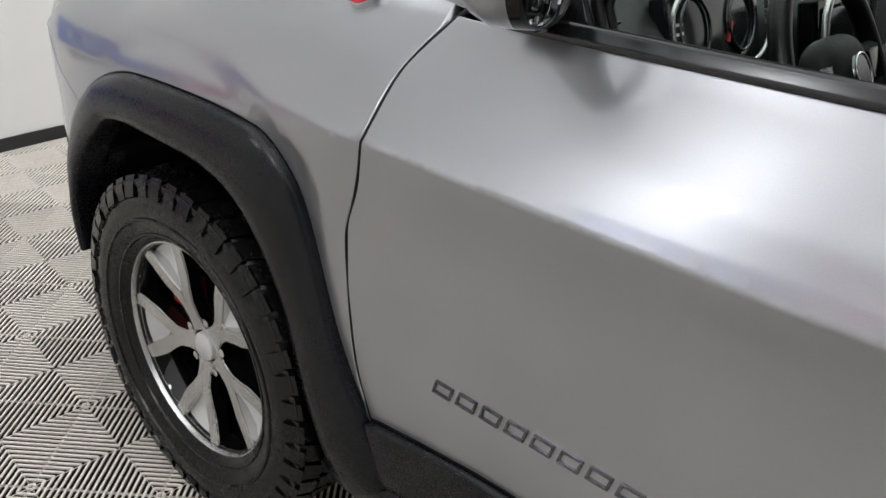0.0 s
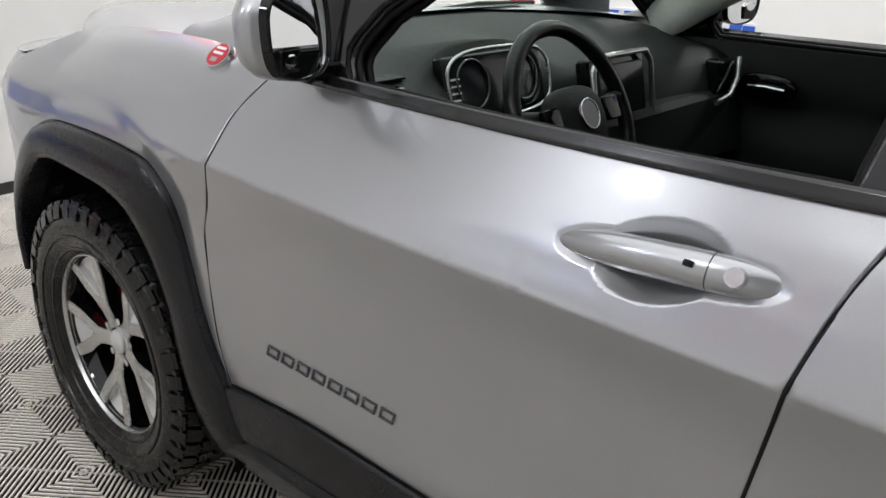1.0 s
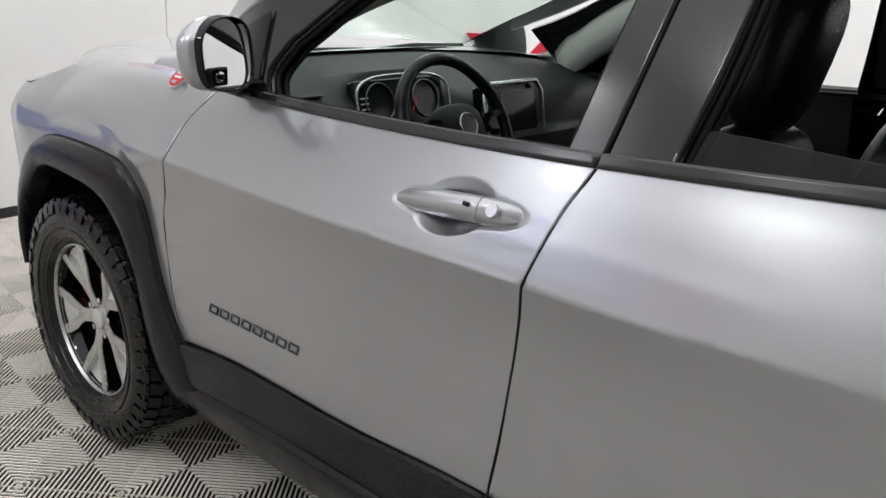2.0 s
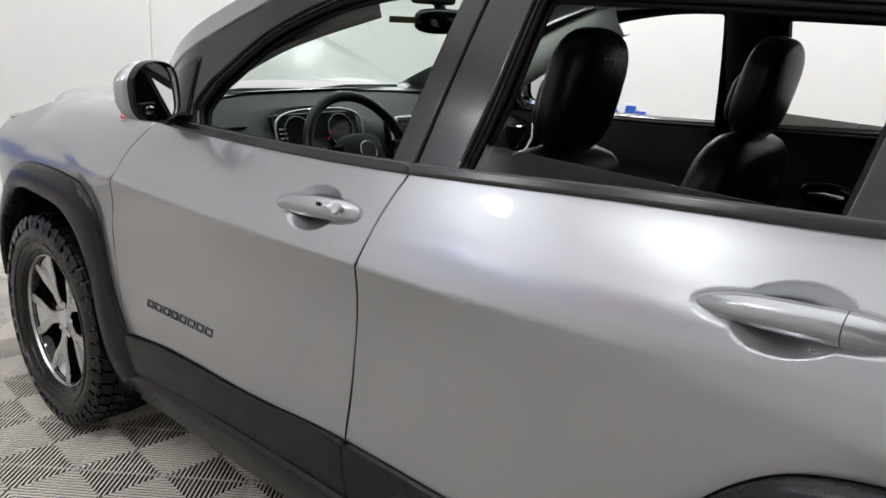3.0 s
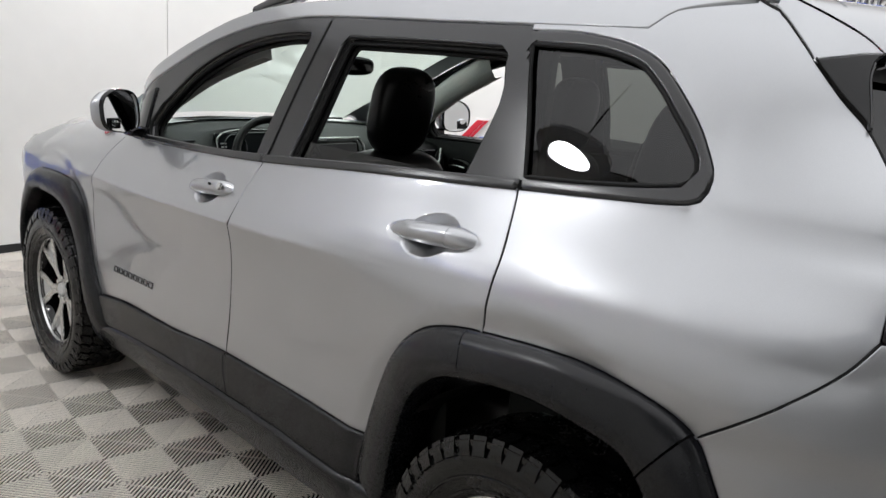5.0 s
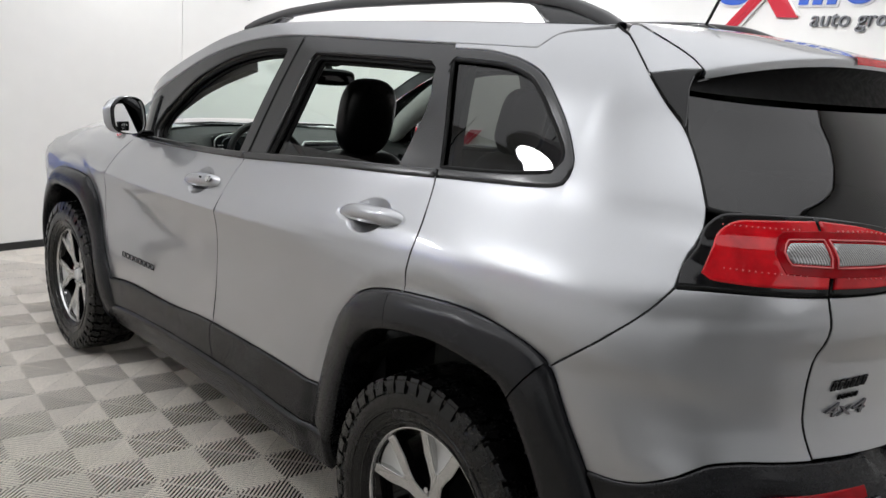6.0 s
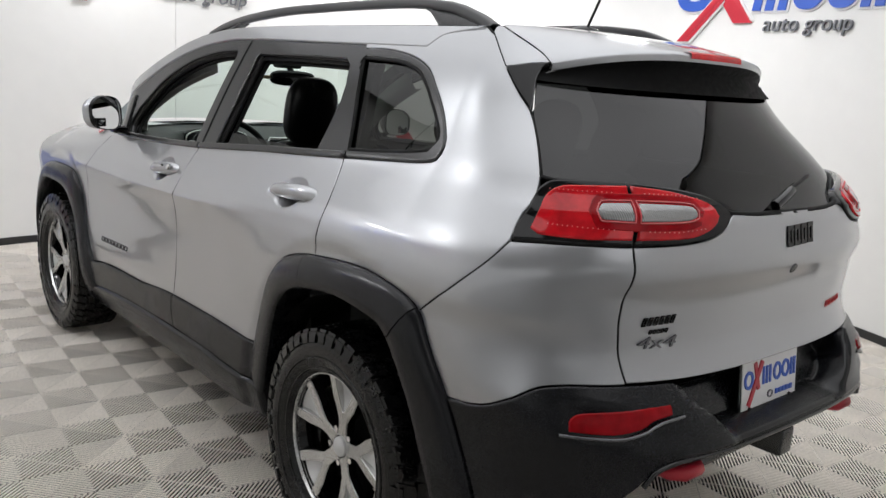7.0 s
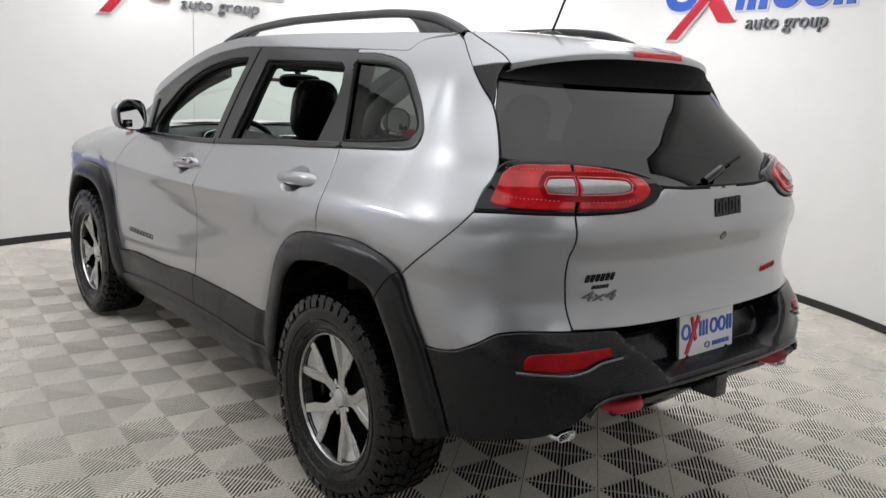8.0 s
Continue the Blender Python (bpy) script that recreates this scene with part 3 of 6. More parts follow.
def wheel():
    """A road wheel, its outer face towards -x, hub at the origin."""
    w = new("wheel")
    tyre = revolve([(-0.085, 0.222), (-0.098, 0.232), (-0.110, 0.245), (-0.121, 0.270), (-0.126, 0.300), (-0.122, 0.330), (-0.112, 0.350), (-0.100, 0.3595), (-0.05, 0.3625), (0, 0.363), (0.05, 0.3625), (0.10, 0.3595),
                    (0.112, 0.350), (0.126, 0.30), (0.121, 0.27), (0.10, 0.235), (0.08, 0.222)], 96, "tyre", RUBBER, w, "worn all-terrain tyre")
    for x, r, d in ((-0.1245, 0.283, 0.0022), (-0.1125, 0.250, 0.002)):
        ring = revolve([(x + 0.002, r - 0.004), (x - d, r - 0.002), (x - d, r + 0.002), (x + 0.002, r + 0.004)], 96, "sidewall_ring", RUBBER, tyre)
    # tread blocks: five interlocking rows round the tyre, and lugs that wrap over the shoulder
    bm = bmesh.new()
    shapes = {
        "mid": [(-0.019, -0.44), (0.000, -0.48), (0.018, -0.38), (0.020, 0.16), (0.006, 0.45), (-0.012, 0.47), (-0.021, 0.22)],
        "side": [(-0.023, -0.44), (0.004, -0.46), (0.022, -0.26), (0.023, 0.43), (-0.002, 0.46), (-0.022, 0.30)],
        "lug": [(-0.026, -0.42), (0.024, -0.37), (0.028, 0.02), (0.022, 0.40), (-0.026, 0.42)]}
    pitches = 46
    for i in range(pitches):
        for kind, x0, phase, sgn in (("mid", 0.0, 0.0, 1), ("side", -0.043, 0.32, 1), ("side", 0.043, 0.66, -1), ("lug", -0.094, 0.1, 1), ("lug", 0.094, 0.5, -1)):
            pitch = 2 * math.pi / pitches
            rings = []
            for r, k in ((0.358, 1.0), (0.3715, 0.97)):
                ring = []
                for dx, da in shapes[kind]:
                    x = x0 + sgn * dx * k
                    a = (i + phase + da * k * sgn + 0.35 * dx / 0.05) * pitch
                    rr = r - 0.10 * max(0, abs(x) - 0.07)**1.0 * 0.9 - (0.5 * max(0, abs(x) - 0.105))
                    ring.append(bm.verts.new((x, rr * math.cos(a), rr * math.sin(a))))
                rings.append(ring)
            n = len(rings[0])
            bm.faces.new(rings[1] if sgn < 0 else rings[1])
            for j in range(n):
                bm.faces.new((rings[0][j], rings[0][(j + 1) % n], rings[1][(j + 1) % n], rings[1][j]))
        for sgn in (-1, 1):
            pitch = 2 * math.pi / pitches
            ring = []
            for rr, xo in ((0.366, 0.110), (0.345, 0.1195), (0.326, 0.1245)):
                for d in (-0.40 + (0.10 if i % 2 else 0), 0.34):
                    for lift in (-0.004, 0.0042):
                        if rr < 0.33 and i % 2 and lift > 0:
                            lift = 0.001
                        a = (i + 0.1 + 0.4 * (sgn > 0) + d) * pitch
                        ring.append(bm.verts.new((sgn * (xo + lift), (rr + lift * 0.6) * math.cos(a), (rr + lift * 0.6) * math.sin(a))))
            for k in (0, 4):
                a, b, c, d, e, f, g, h = ring[k:k + 8]
                for q in ((b, d, h, f), (a, b, f, e), (d, c, g, h)):
                    bm.faces.new(q)
            bm.faces.new((ring[0], ring[1], ring[3], ring[2]))
            bm.faces.new((ring[8], ring[9], ring[11], ring[10]))
    bmesh.ops.recalc_face_normals(bm, faces=bm.faces)
    tread = part("tread", bm, RUBBER, tyre, "chunky interlocking tread blocks")
    rim = revolve([(-0.080, 0.2245), (-0.0955, 0.2262), (-0.0990, 0.2285), (-0.0985, 0.2315), (-0.095, 0.2330), (-0.086, 0.233)], 96, "rim", ALLOY, w, "machined alloy rim lip")
    revolve([(0.088, 0.205), (-0.03, 0.207), (-0.06, 0.214), (-0.081, 0.2245)], 64, "rim_barrel", GLOSS, rim, "gloss black inner rim")
    revolve([(-0.012, 0.150), (-0.02, 0.152), (-0.021, 0.06), (-0.018, 0.0)], 64, "brake_disc", VOID, w, "steel brake disc")
    # five forked spokes
    prof = [(0.034, 0.027), (0.062, 0.0205), (0.092, 0.0225), (0.122, 0.038), (0.148, 0.055), (0.185, 0.070), (0.2262, 0.086)]
    for k in range(5):
        turn = Matrix.Rotation(2 * math.pi * k / 5, 4, "X")
        bm = bmesh.new()

        def strip(left, right, x_of, depth):
            top = [[bm.verts.new((x_of(y), y, z)) for y, z in side] for side in (left, right)]
            low = [[bm.verts.new((x_of(y) + depth, y, z * 1.0)) for y, z in side] for side in (left, right)]
            n = len(left)
            for i in range(n - 1):
                bm.faces.new((top[0][i], top[0][i + 1], top[1][i + 1], top[1][i]))
                for a, b in ((top[0], low[0]), (low[1], top[1])):
                    bm.faces.new((a[i + 1], a[i], b[i], b[i + 1]))
            bm.faces.new((top[0][0], top[1][0], low[1][0], low[0][0]))
            bm.faces.new((top[0][-1], top[1][-1], low[1][-1], low[0][-1]))

        def face_x(y):
            return -0.062 - 0.018 * math.sin(min(1, y / 0.2) * math.pi / 2) - 0.008 * (y / 0.214)**4
        split = {0.122: 0.002, 0.148: 0.017, 0.185: 0.035, 0.2262: 0.052}
        rows_x = []
        for y, h in prof:
            inner = split.get(y, 0.002)
            rows_x.append([[bm.verts.new((face_x(y) + d, y, z)) for z in (-h, -inner, inner, h)] for d in (0, 0.030)])
        for (t0, b0), (t1, b1) in zip(rows_x, rows_x[1:]):
            fork = t0[2].co.y > 0.12
            for k2 in (0, 2) if fork else (0, 1, 2):
                bm.faces.new((t0[k2], t1[k2], t1[k2 + 1], t0[k2 + 1]))
            for k2 in (0, 1, 2, 3) if fork else (0, 3):
                flank = bm.faces.new((t0[k2], t1[k2], b1[k2], b0[k2]))
                flank.material_index = 0 if k2 in (1, 2) else 1
        for top, low in (rows_x[0], rows_x[-1]):
            for k2 in (0, 1, 2):
                if low[0].co.y < 0.1 or k2 != 1:
                    bm.faces.new((top[k2], top[k2 + 1], low[k2 + 1], low[k2]))
        bmesh.ops.recalc_face_normals(bm, faces=bm.faces)
        bmesh.ops.bevel(bm, geom=[e for e in bm.edges if len(e.link_faces) == 2 and e.calc_face_angle() > 0.8], offset=0.0025, segments=2, affect="EDGES")
        bmesh.ops.transform(bm, matrix=turn, verts=bm.verts)
        spoke = part("spoke", bm, ALLOY, rim, "forked spoke, machined face and gloss black flanks")
        spoke.data.materials.append(GLOSS)
        bm = bmesh.new()
        strip([(0.120, -0.004), (0.15, -0.024), (0.187, -0.042), (0.2235, -0.058)], [(0.120, 0.004), (0.15, 0.024), (0.187, 0.042), (0.2235, 0.058)], lambda y: face_x(y) + 0.004 + 0.018 * math.sin(math.pi * min(1, max(0, (y - 0.12) / 0.125))), 0.012)
        bmesh.ops.recalc_face_normals(bm, faces=bm.faces)
        bmesh.ops.transform(bm, matrix=turn, verts=bm.verts)
        part("spoke_pocket", bm, POCKET, rim, "grey painted pocket between the spoke arms")
        bm = bmesh.new()
        bmesh.ops.create_cone(bm, segments=6, radius1=0.0105, radius2=0.0095, depth=0.03, cap_ends=True, matrix=Matrix.Rotation(2 * math.pi * (k + 0.5) / 5, 4, "X") @ Matrix.Translation((-0.054, 0.0575, 0)) @ Matrix.Rotation(-math.pi / 2, 4, "Y"))
        part("lug_nut", bm, CHROME, rim, "chrome wheel nut")
    hub = revolve([(-0.03, 0.046), (-0.056, 0.045), (-0.066, 0.041), (-0.068, 0.036)], 48, "hub", ALLOY, rim)
    revolve([(-0.060, 0.0315), (-0.073, 0.030), (-0.077, 0.025), (-0.078, 0.0)], 48, "centre_cap", POCKET, hub, "grey centre cap")
    return w


w0 = wheel()
w0.name = "wheel"
w0.parent = car
w0.matrix_basis = pose(-0.762, 2.72, 0.370, -11)
for m in (pose(-0.762, 0, 0.370, 27), pose(0.762, 2.72, 0.370, 20, 0, 180), pose(0.762, 0, 0.370, 50, 0, 180)):
    copy_thing(w0, m).parent = car
boxed("brake_caliper", (-0.80, -0.72, 2.775, 2.885, 0.39, 0.485), CALIPER, car, 0.012, label="red brake caliper")


# wheel wells and underbody
def wide(y):
    """How far out the body reaches at y, less its thickness."""
    s = y if y < Y_FRONT else Y_FRONT + 0.7 * math.asin(min(1.0, (y - Y_FRONT) / 0.66))
    return float(-skin(s if y > Y_REAR else y, 0.5)[0]) - (0.0 if y < 3.0 else 0.03)


for y0, reach in ((2.72, 0.47), (0.0, 0.47)):
    for sgn in (-1, 1):
        rows = []
        for k in range(25):
            a = math.pi * k / 24
            rows.append([(sgn * x, y0 + reach * math.cos(a) * 1.04 - (0.02 if not y0 else -0.0), 0.36 + (reach + 0.01) * math.sin(a)) for x in (min(0.865, wide(y0 + reach * math.cos(a) * 1.04)), 0.80, 0.6, 0.45)])
        rows = [[(x, y, 0.30) for x, y, _ in rows[0]]] + rows
        if y0:
            rows.append([(x, y, 0.25) for x, y, _ in rows[-1]])
        else:
            rows = [[(x, y, max(z, 0.46) if y < -0.3 else z) for x, y, z in r] for r in rows]
        sheet("wheel_well", rows, VOID, car, "black wheel-well liner")
boxed("underbody", (-0.45, 0.45, 0.5, 3.3, 0.26, 0.80), VOID, car, 0.03)
boxed("boot_floor", (-0.45, 0.45, -0.70, 0.5, 0.46, 0.80), VOID, car, 0.03)
tube("axle", [(-0.7, 0, 0.36), (0.7, 0, 0.36)], 0.05, VOID, car)
boxed("floor_pan", (-0.74, 0.74, 0.50, 2.2, 0.24, 0.44), VOID, car, 0.03)


# ---- windows, roof, tail ----
def belt_top(s):
    return BELT_LOW(s) + 0.019


for owner, s0, s1 in ((front_door, 1.121, 2.10), (rear_door, 0.166, 1.119)):
    panel("belt_moulding", outline(at_s(lambda s: BELT_LOW(s) - 0.005, s0, s1), [(s1, float(BELT_LOW(s1)) - 0.005), (s1, float(belt_top(s1)))], at_s(belt_top, s1, s0), [(s0, float(belt_top(s0))), (s0, float(BELT_LOW(s0)) - 0.005)]), SATIN, owner,
          off=0.011, step=0.03, roll=0.006, thick=0.03, gap=0.001, label="black moulding under the window")

def frame_low(s):
    return BELT_LOW(s) - 0.010


OPEN_F = outline([(1.187, 1.171), (1.5, 1.151), (1.985, 1.136)], [(1.985, 1.136), (2.012, 1.178), (1.965, 1.252)], [(1.965, 1.252), (1.745, 1.402), (1.467, 1.502), (1.25, 1.533), (1.165, 1.536)], [(1.165, 1.536), (1.140, 1.532), (1.138, 1.516)], [(1.138, 1.516), (1.160, 1.356), (1.187, 1.171)])
OPEN_R = outline([(1.005, 1.182), (0.65, 1.208), (0.332, 1.232)], [(0.332, 1.232), (0.322, 1.30), (0.310, 1.41), (0.335, 1.48)], [(0.335, 1.48), (0.345, 1.515), (0.375, 1.523)], [(0.375, 1.523), (0.65, 1.527), (0.93, 1.527)], [(0.93, 1.527), (0.955, 1.524), (0.964, 1.50)], [(0.964, 1.50), (0.978, 1.33), (1.005, 1.182)])
frame_f = outline(at_s(frame_low, 1.116, 2.10), [(2.10, 1.110), (2.19, 1.14), (2.285, 1.245)], at_s(ROOF_EDGE, 2.285, 1.066), at_z(DOOR_B, 1.584, 1.172))
frame_r = outline(at_s(frame_low, 0.168, 1.112), at_z(DOOR_B, 1.172, 1.584), at_s(ROOF_EDGE, 1.062, 0.292), at_z(DOOR_C, 1.574, 1.242))


def frame_off(s, z):
    return -0.004 + 0 * s


panel("window_frame", frame_f, SATIN, front_door, off=frame_off, hole=OPEN_F, thick=0.05, step=0.03, roll=0.005, label="satin black window frame")
panel("window_frame", frame_r, SATIN, rear_door, off=frame_off, hole=OPEN_R, thick=0.05, step=0.03, roll=0.005, label="satin black window frame")


def on_skin(q, off):
    q = np.asarray(q)
    return skin(q[:, 0], q[:, 1]) + off * skin_normal(q[:, 0], q[:, 1])


for owner, hole in ((front_door, OPEN_F), (rear_door, OPEN_R)):
    for d, off, r in ((-0.004, -0.012, 0.005), (0.004, -0.030, 0.007), (0.006, -0.052, 0.007)):
        tube("window_seal", on_skin(inset(hole, d), off), r, SEAL, owner, "black rubber window seal", closed=True)
# the rear pane stands a hand's width out of the door
PANE_TOP = curve([0.30, 0.6, 1.02], [1.236, 1.2375, 1.242])
panel("window_pane", outline(at_s(lambda s: BELT_LOW(s) + 0.005, 0.32, 1.01), [(1.01, 1.19), (1.0, 1.242)], at_s(PANE_TOP, 1.0, 0.32), [(0.32, 1.236), (0.32, 1.225)]), TINT, rear_door, off=-0.028, thick=0.004, step=0.04, roll=0.0008, gap=0, label="lowered dark tinted pane")
WIN_QI = [(0.283, 1.532), (0.109, 1.527), (-0.012, 1.503), (-0.08, 1.46), (-0.13, 1.413), (-0.175, 1.37), (-0.208, 1.329), (-0.212, 1.31), (-0.205, 1.294), (-0.18, 1.285), (0.02, 1.262), (0.163, 1.252)]
ring_q = outline(WIN_Q, [(0.160, 1.228), (0.166, 1.25)], [(0.166, 1.25), (0.297, 1.560)])
hole_q = outline(WIN_QI, [(0.163, 1.252), (0.2, 1.35), (0.283, 1.532)])
quarter_window = sub(car, "quarter_window")
panel("window_frame", ring_q, SATIN, quarter_window, off=lambda s, z: 0.003 + 0 * s, hole=hole_q, thick=0.03, step=0.012, roll=0.006, gap=0.001, label="satin black window surround")
panel("window_pane", inset(hole_q, -0.004), TINT, quarter_window, off=-0.010, thick=0.004, step=0.03, roll=0.001, gap=0, label="dark tinted glass")
flat = quarter_window.children[-1].data
co = np.array([q.co for q in flat.vertices])
fit = np.linalg.lstsq(np.stack([np.ones(len(co)), co[:, 1], co[:, 2]], 1), co[:, 0], rcond=None)[0]
for q in flat.vertices:   # the pane is nearly flat, bowed a few millimetres
    y, z = q.co.y, q.co.z
    q.co.x = fit[0] + fit[1] * y + fit[2] * z + 0.02 * (y - 0.05)**2 + 0.10 * (z - 1.4)**2
flat.normals_split_custom_set([(0, 0, 0)] * len(flat.loops))
tube("window_seal", on_skin(inset(hole_q, 0.002), -0.004), 0.0055, SEAL, quarter_window, "rubber seal", closed=True)

# roof and windscreen, lofted across from one side's edge to the other's
EDGE = spaced([(2.57, 1.146), (2.50, 1.180), (2.37, 1.25), (2.10, 1.392), (1.85, 1.497), (1.56, 1.587), (1.29, 1.622), (1.0, 1.632), (0.4, 1.636), (-0.2, 1.632)], 0.05)
BOW = curve([-0.2, 1.2, 1.55, 2.0, 2.4, 2.62], [0.0, 0.02, 0.07, 0.15, 0.20, 0.22])
CROWN = curve([-0.2, 0.3, 1.2, 1.55, 1.9, 2.4], [0.024, 0.032, 0.036, 0.036, 0.030, 0.015])


def across(edge_rows, lift=0.0, n=33, drop=0.0):
    rows = []
    for s, z in edge_rows:
        p = skin(s, z)
        v = np.linspace(-1, 1, n)
        rows.append(np.stack([-p[0] * v, p[1] + BOW(s) * (1 - v * v), p[2] + CROWN(s) * (1 - np.abs(v)**2.4) + lift], 1))
    return rows


screen_rows = [q for q in EDGE if q[0] > 1.52]
roof_rows = [q for q in EDGE if q[0] < 1.58]
windscreen = sheet("windscreen", across(screen_rows, -0.004), BLEND_GREEN, car, "clear greenish windscreen")
sheet("roof", across(roof_rows), PAINT, car, "silver painted roof")
sheet("headliner", across([q for q in roof_rows if q[0] > -0.1], -0.035), LINER, car, "grey fabric headliner", flip=True)
hood_rows = np.linspace(2.12, 3.02, 16)
H_CROWN = curve([2.1, 2.5, 3.0, 3.5], [0.018, 0.018, 0.016, 0.014])
rows = []
v = np.sin(np.linspace(-1, 1, 41) * math.pi / 2)
for s in list(hood_rows):
    p = skin(s, BELT(s) - 0.006)
    rows.append(np.stack([-p[0] * v, p[1] + 0.42 * ramp(s, 2.55, 2.12) * (1 - v * v) + 0.55 * ramp(s, 2.6, 3.02) * (1 - np.abs(v)**2.6), p[2] - 0.003 + (H_CROWN(s) + 0.004) * (1 - 0.6 * ramp(s, 2.6, 3.02)) * (1 - np.abs(v)**8)], 1))
rows += [rows[-1] + (0, 0.018, -0.012), rows[-1] + (0, 0.026, -0.05), rows[-1] + (0, 0.02, -0.13)]
lid = []
for s, z in spaced([(2.98, 1.086), (3.05, 1.070), (3.2, 1.012), (3.6, 0.984), (4.0, 0.93)], 0.06):
    p = skin(s, z - 0.004)
    lid.append(np.stack([-p[0] * v, p[1] + 0 * v, p[2] + 0.02 * (1 - v**4)], 1))
sheet("front_lid", lid, PAINT, car, "silver panel over the headlamps")
corner = []
for s in np.linspace(2.34, 2.585, 10):
    top_z = float(np.interp(s, EDGE[::-1, 0], EDGE[::-1, 1]))
    a, b = skin(s, top_z), skin(s + 0.015, BELT(s) - 0.008)
    corner.append([a + (b - a) * k + np.array((-0.012, 0, 0.010)) * math.sin(math.pi * k) for k in np.linspace(0, 1, 7)])
sheet("cowl_corner", corner, PAINT, car, "silver corner below the windscreen pillar")
sheet("hood", rows, PAINT, car, "silver painted bonnet")
panel("front_bumper", outline([(3.28, 0.90), (3.24, 0.84), (3.14, 0.775)], [(3.14, 0.775), (3.12, 0.765), (3.165, 0.69)], [(3.165, 0.69), (3.18, 0.55), (3.20, 0.36)], [(3.20, 0.36), (3.6, 0.40), (4.04, 0.40)], [(4.04, 0.40), (4.04, 0.9)], [(4.04, 0.9), (3.6, 0.9), (3.28, 0.90)]), PAINT, car, step=0.05, label="silver front bumper")
panel("headlamp", outline([(3.05, 1.066), (3.17, 1.005), (3.28, 0.905)], [(3.28, 0.905), (3.6, 0.91), (4.0, 0.93)], [(4.0, 0.93), (3.6, 0.985), (3.18, 1.015), (3.05, 1.068)]), HEADLAMP, car, off=-0.006, step=0.04, label="slim clear headlamp")

# roof rails
RAIL_TOP = curve([-0.17, -0.10, 0.05, 0.3, 0.9, 1.35, 1.6, 1.76], [1.635, 1.668, 1.708, 1.722, 1.713, 1.688, 1.655, 1.615])


def rail(sgn):
    ys = np.linspace(-0.16, 1.74, 70)
    ring = [(0.022 * math.copysign(abs(math.cos(a))**0.6, math.cos(a)), 0.016 * math.copysign(abs(math.sin(a))**0.6, math.sin(a))) for a in np.linspace(0, 2 * math.pi, 17)]
    r = sub(car, "roof_rail")
    rows = [[(sgn * (-0.470 + 0.03 * ramp(y, 0.9, 1.7) + dx + 0.2 * dz), y, float(RAIL_TOP(y)) - 0.012 + dz) for dx, dz in ring] for y in ys]
    bar = sheet("rail_bar", rows, RAIL, r, "grey-black roof rail bar", flip=sgn < 0)
    for y0, y1 in ((-0.165, 0.13), (1.42, 1.74)):
        rows = []
        for y in np.linspace(y0, y1, 14):
            top = float(RAIL_TOP(y)) - 0.016
            edge = ramp(y, 0.02, 0.13) if y < 0.5 else ramp(y, 1.58, 1.42)
            low = 1.612 + (top - 1.612 - 0.012) * edge
            rows.append([(sgn * (-0.470 + 0.03 * ramp(y, 0.9, 1.7) + dx), y, z) for dx, z in ((-0.024, low), (-0.018, top), (0.018, top), (0.024, low), (-0.024, low))])
        sheet("rail_foot", rows, SATIN, r, "black rail foot", flip=sgn < 0)


rail(1)
rail(-1)

# aerial
antenna = sub(car, "antenna")
bm = bmesh.new()
bmesh.ops.create_uvsphere(bm, u_segments=20, v_segments=10, radius=1, matrix=Matrix.Translation((0, -0.085, 1.650)) @ Matrix.Diagonal((0.032, 0.075, 0.030, 1)))
part("base", bm, GLOSS, antenna, "black aerial base")
tube("mast", [(0, -0.10, 1.672), (0, -0.16, 1.80), (0, -0.205, 1.90)], 0.0045, SEAL, antenna, "thin black mast")

# spoiler at the roof's rear end
v = np.linspace(-1, 1, 41)
av = np.abs(v)


SPOILER_EDGE = spaced([(-0.2, 1.632), (-0.241, 1.633), (-0.30, 1.632), (-0.45, 1.618), (-0.62, 1.592), (-0.74, 1.562), (-0.785, 1.537)], 0.01)


def spoiler_row(u):
    """u 0 at the roof, 1 at the trailing edge."""
    k = u * (len(SPOILER_EDGE) - 1)
    s, z = (np.interp(k, np.arange(len(SPOILER_EDGE)), SPOILER_EDGE[:, i]) for i in (0, 1))
    e = skin(s, z) + 0.004 * skin_normal(s, z)
    y, top = -0.2 - 0.39 * u, 1.656 - 0.064 * u + 0.012 * math.sin(math.pi * u)
    return np.stack([-e[0] * v, y + (e[1] - y) * av**2.6, top + (e[2] - top) * av**(2.4 + 0.8 * u)], 1)


rows = [spoiler_row(u) for u in np.linspace(0, 1, 14)]
tail = rows[-1]
rows += [tail + (0, -0.003, -0.006), tail + (0, 0.0, -0.020)]
spoiler = sheet("roof_spoiler", rows, PAINT, car, "silver roof spoiler over the rear window", flip=True)
q = np.stack([np.interp(v, [-1, 1], [-0.700, 2 * MID + 0.700]), 1.482 + 0.010 * av**4], 1)
low = on_skin(q, 0.003)
start = tail + (0, 0.0, -0.020)
under = [start, start * 0.55 + low * 0.45 + (0, 0.030, 0.012), low]
sheet("spoiler_underside", under, BLACK, spoiler, "gloss black underside", flip=True)
bl = spoiler_row(1.0)[15:26]
bt = spoiler_row(0.93)[15:26]
sheet("brake_light", [bt + (0, 0, 0.004), bl * 0.5 + bt * 0.5 + (0, -0.002, 0.0065), bl + (0, -0.004, 0.003), bl + (0, -0.006, -0.012)], LENS_RED, spoiler, "red high brake light", flip=True)
FIN_REAR = [(-0.670, 1.412), (-0.684, 1.455), (-0.697, 1.490), (-0.725, 1.517), (-0.785, 1.537)]
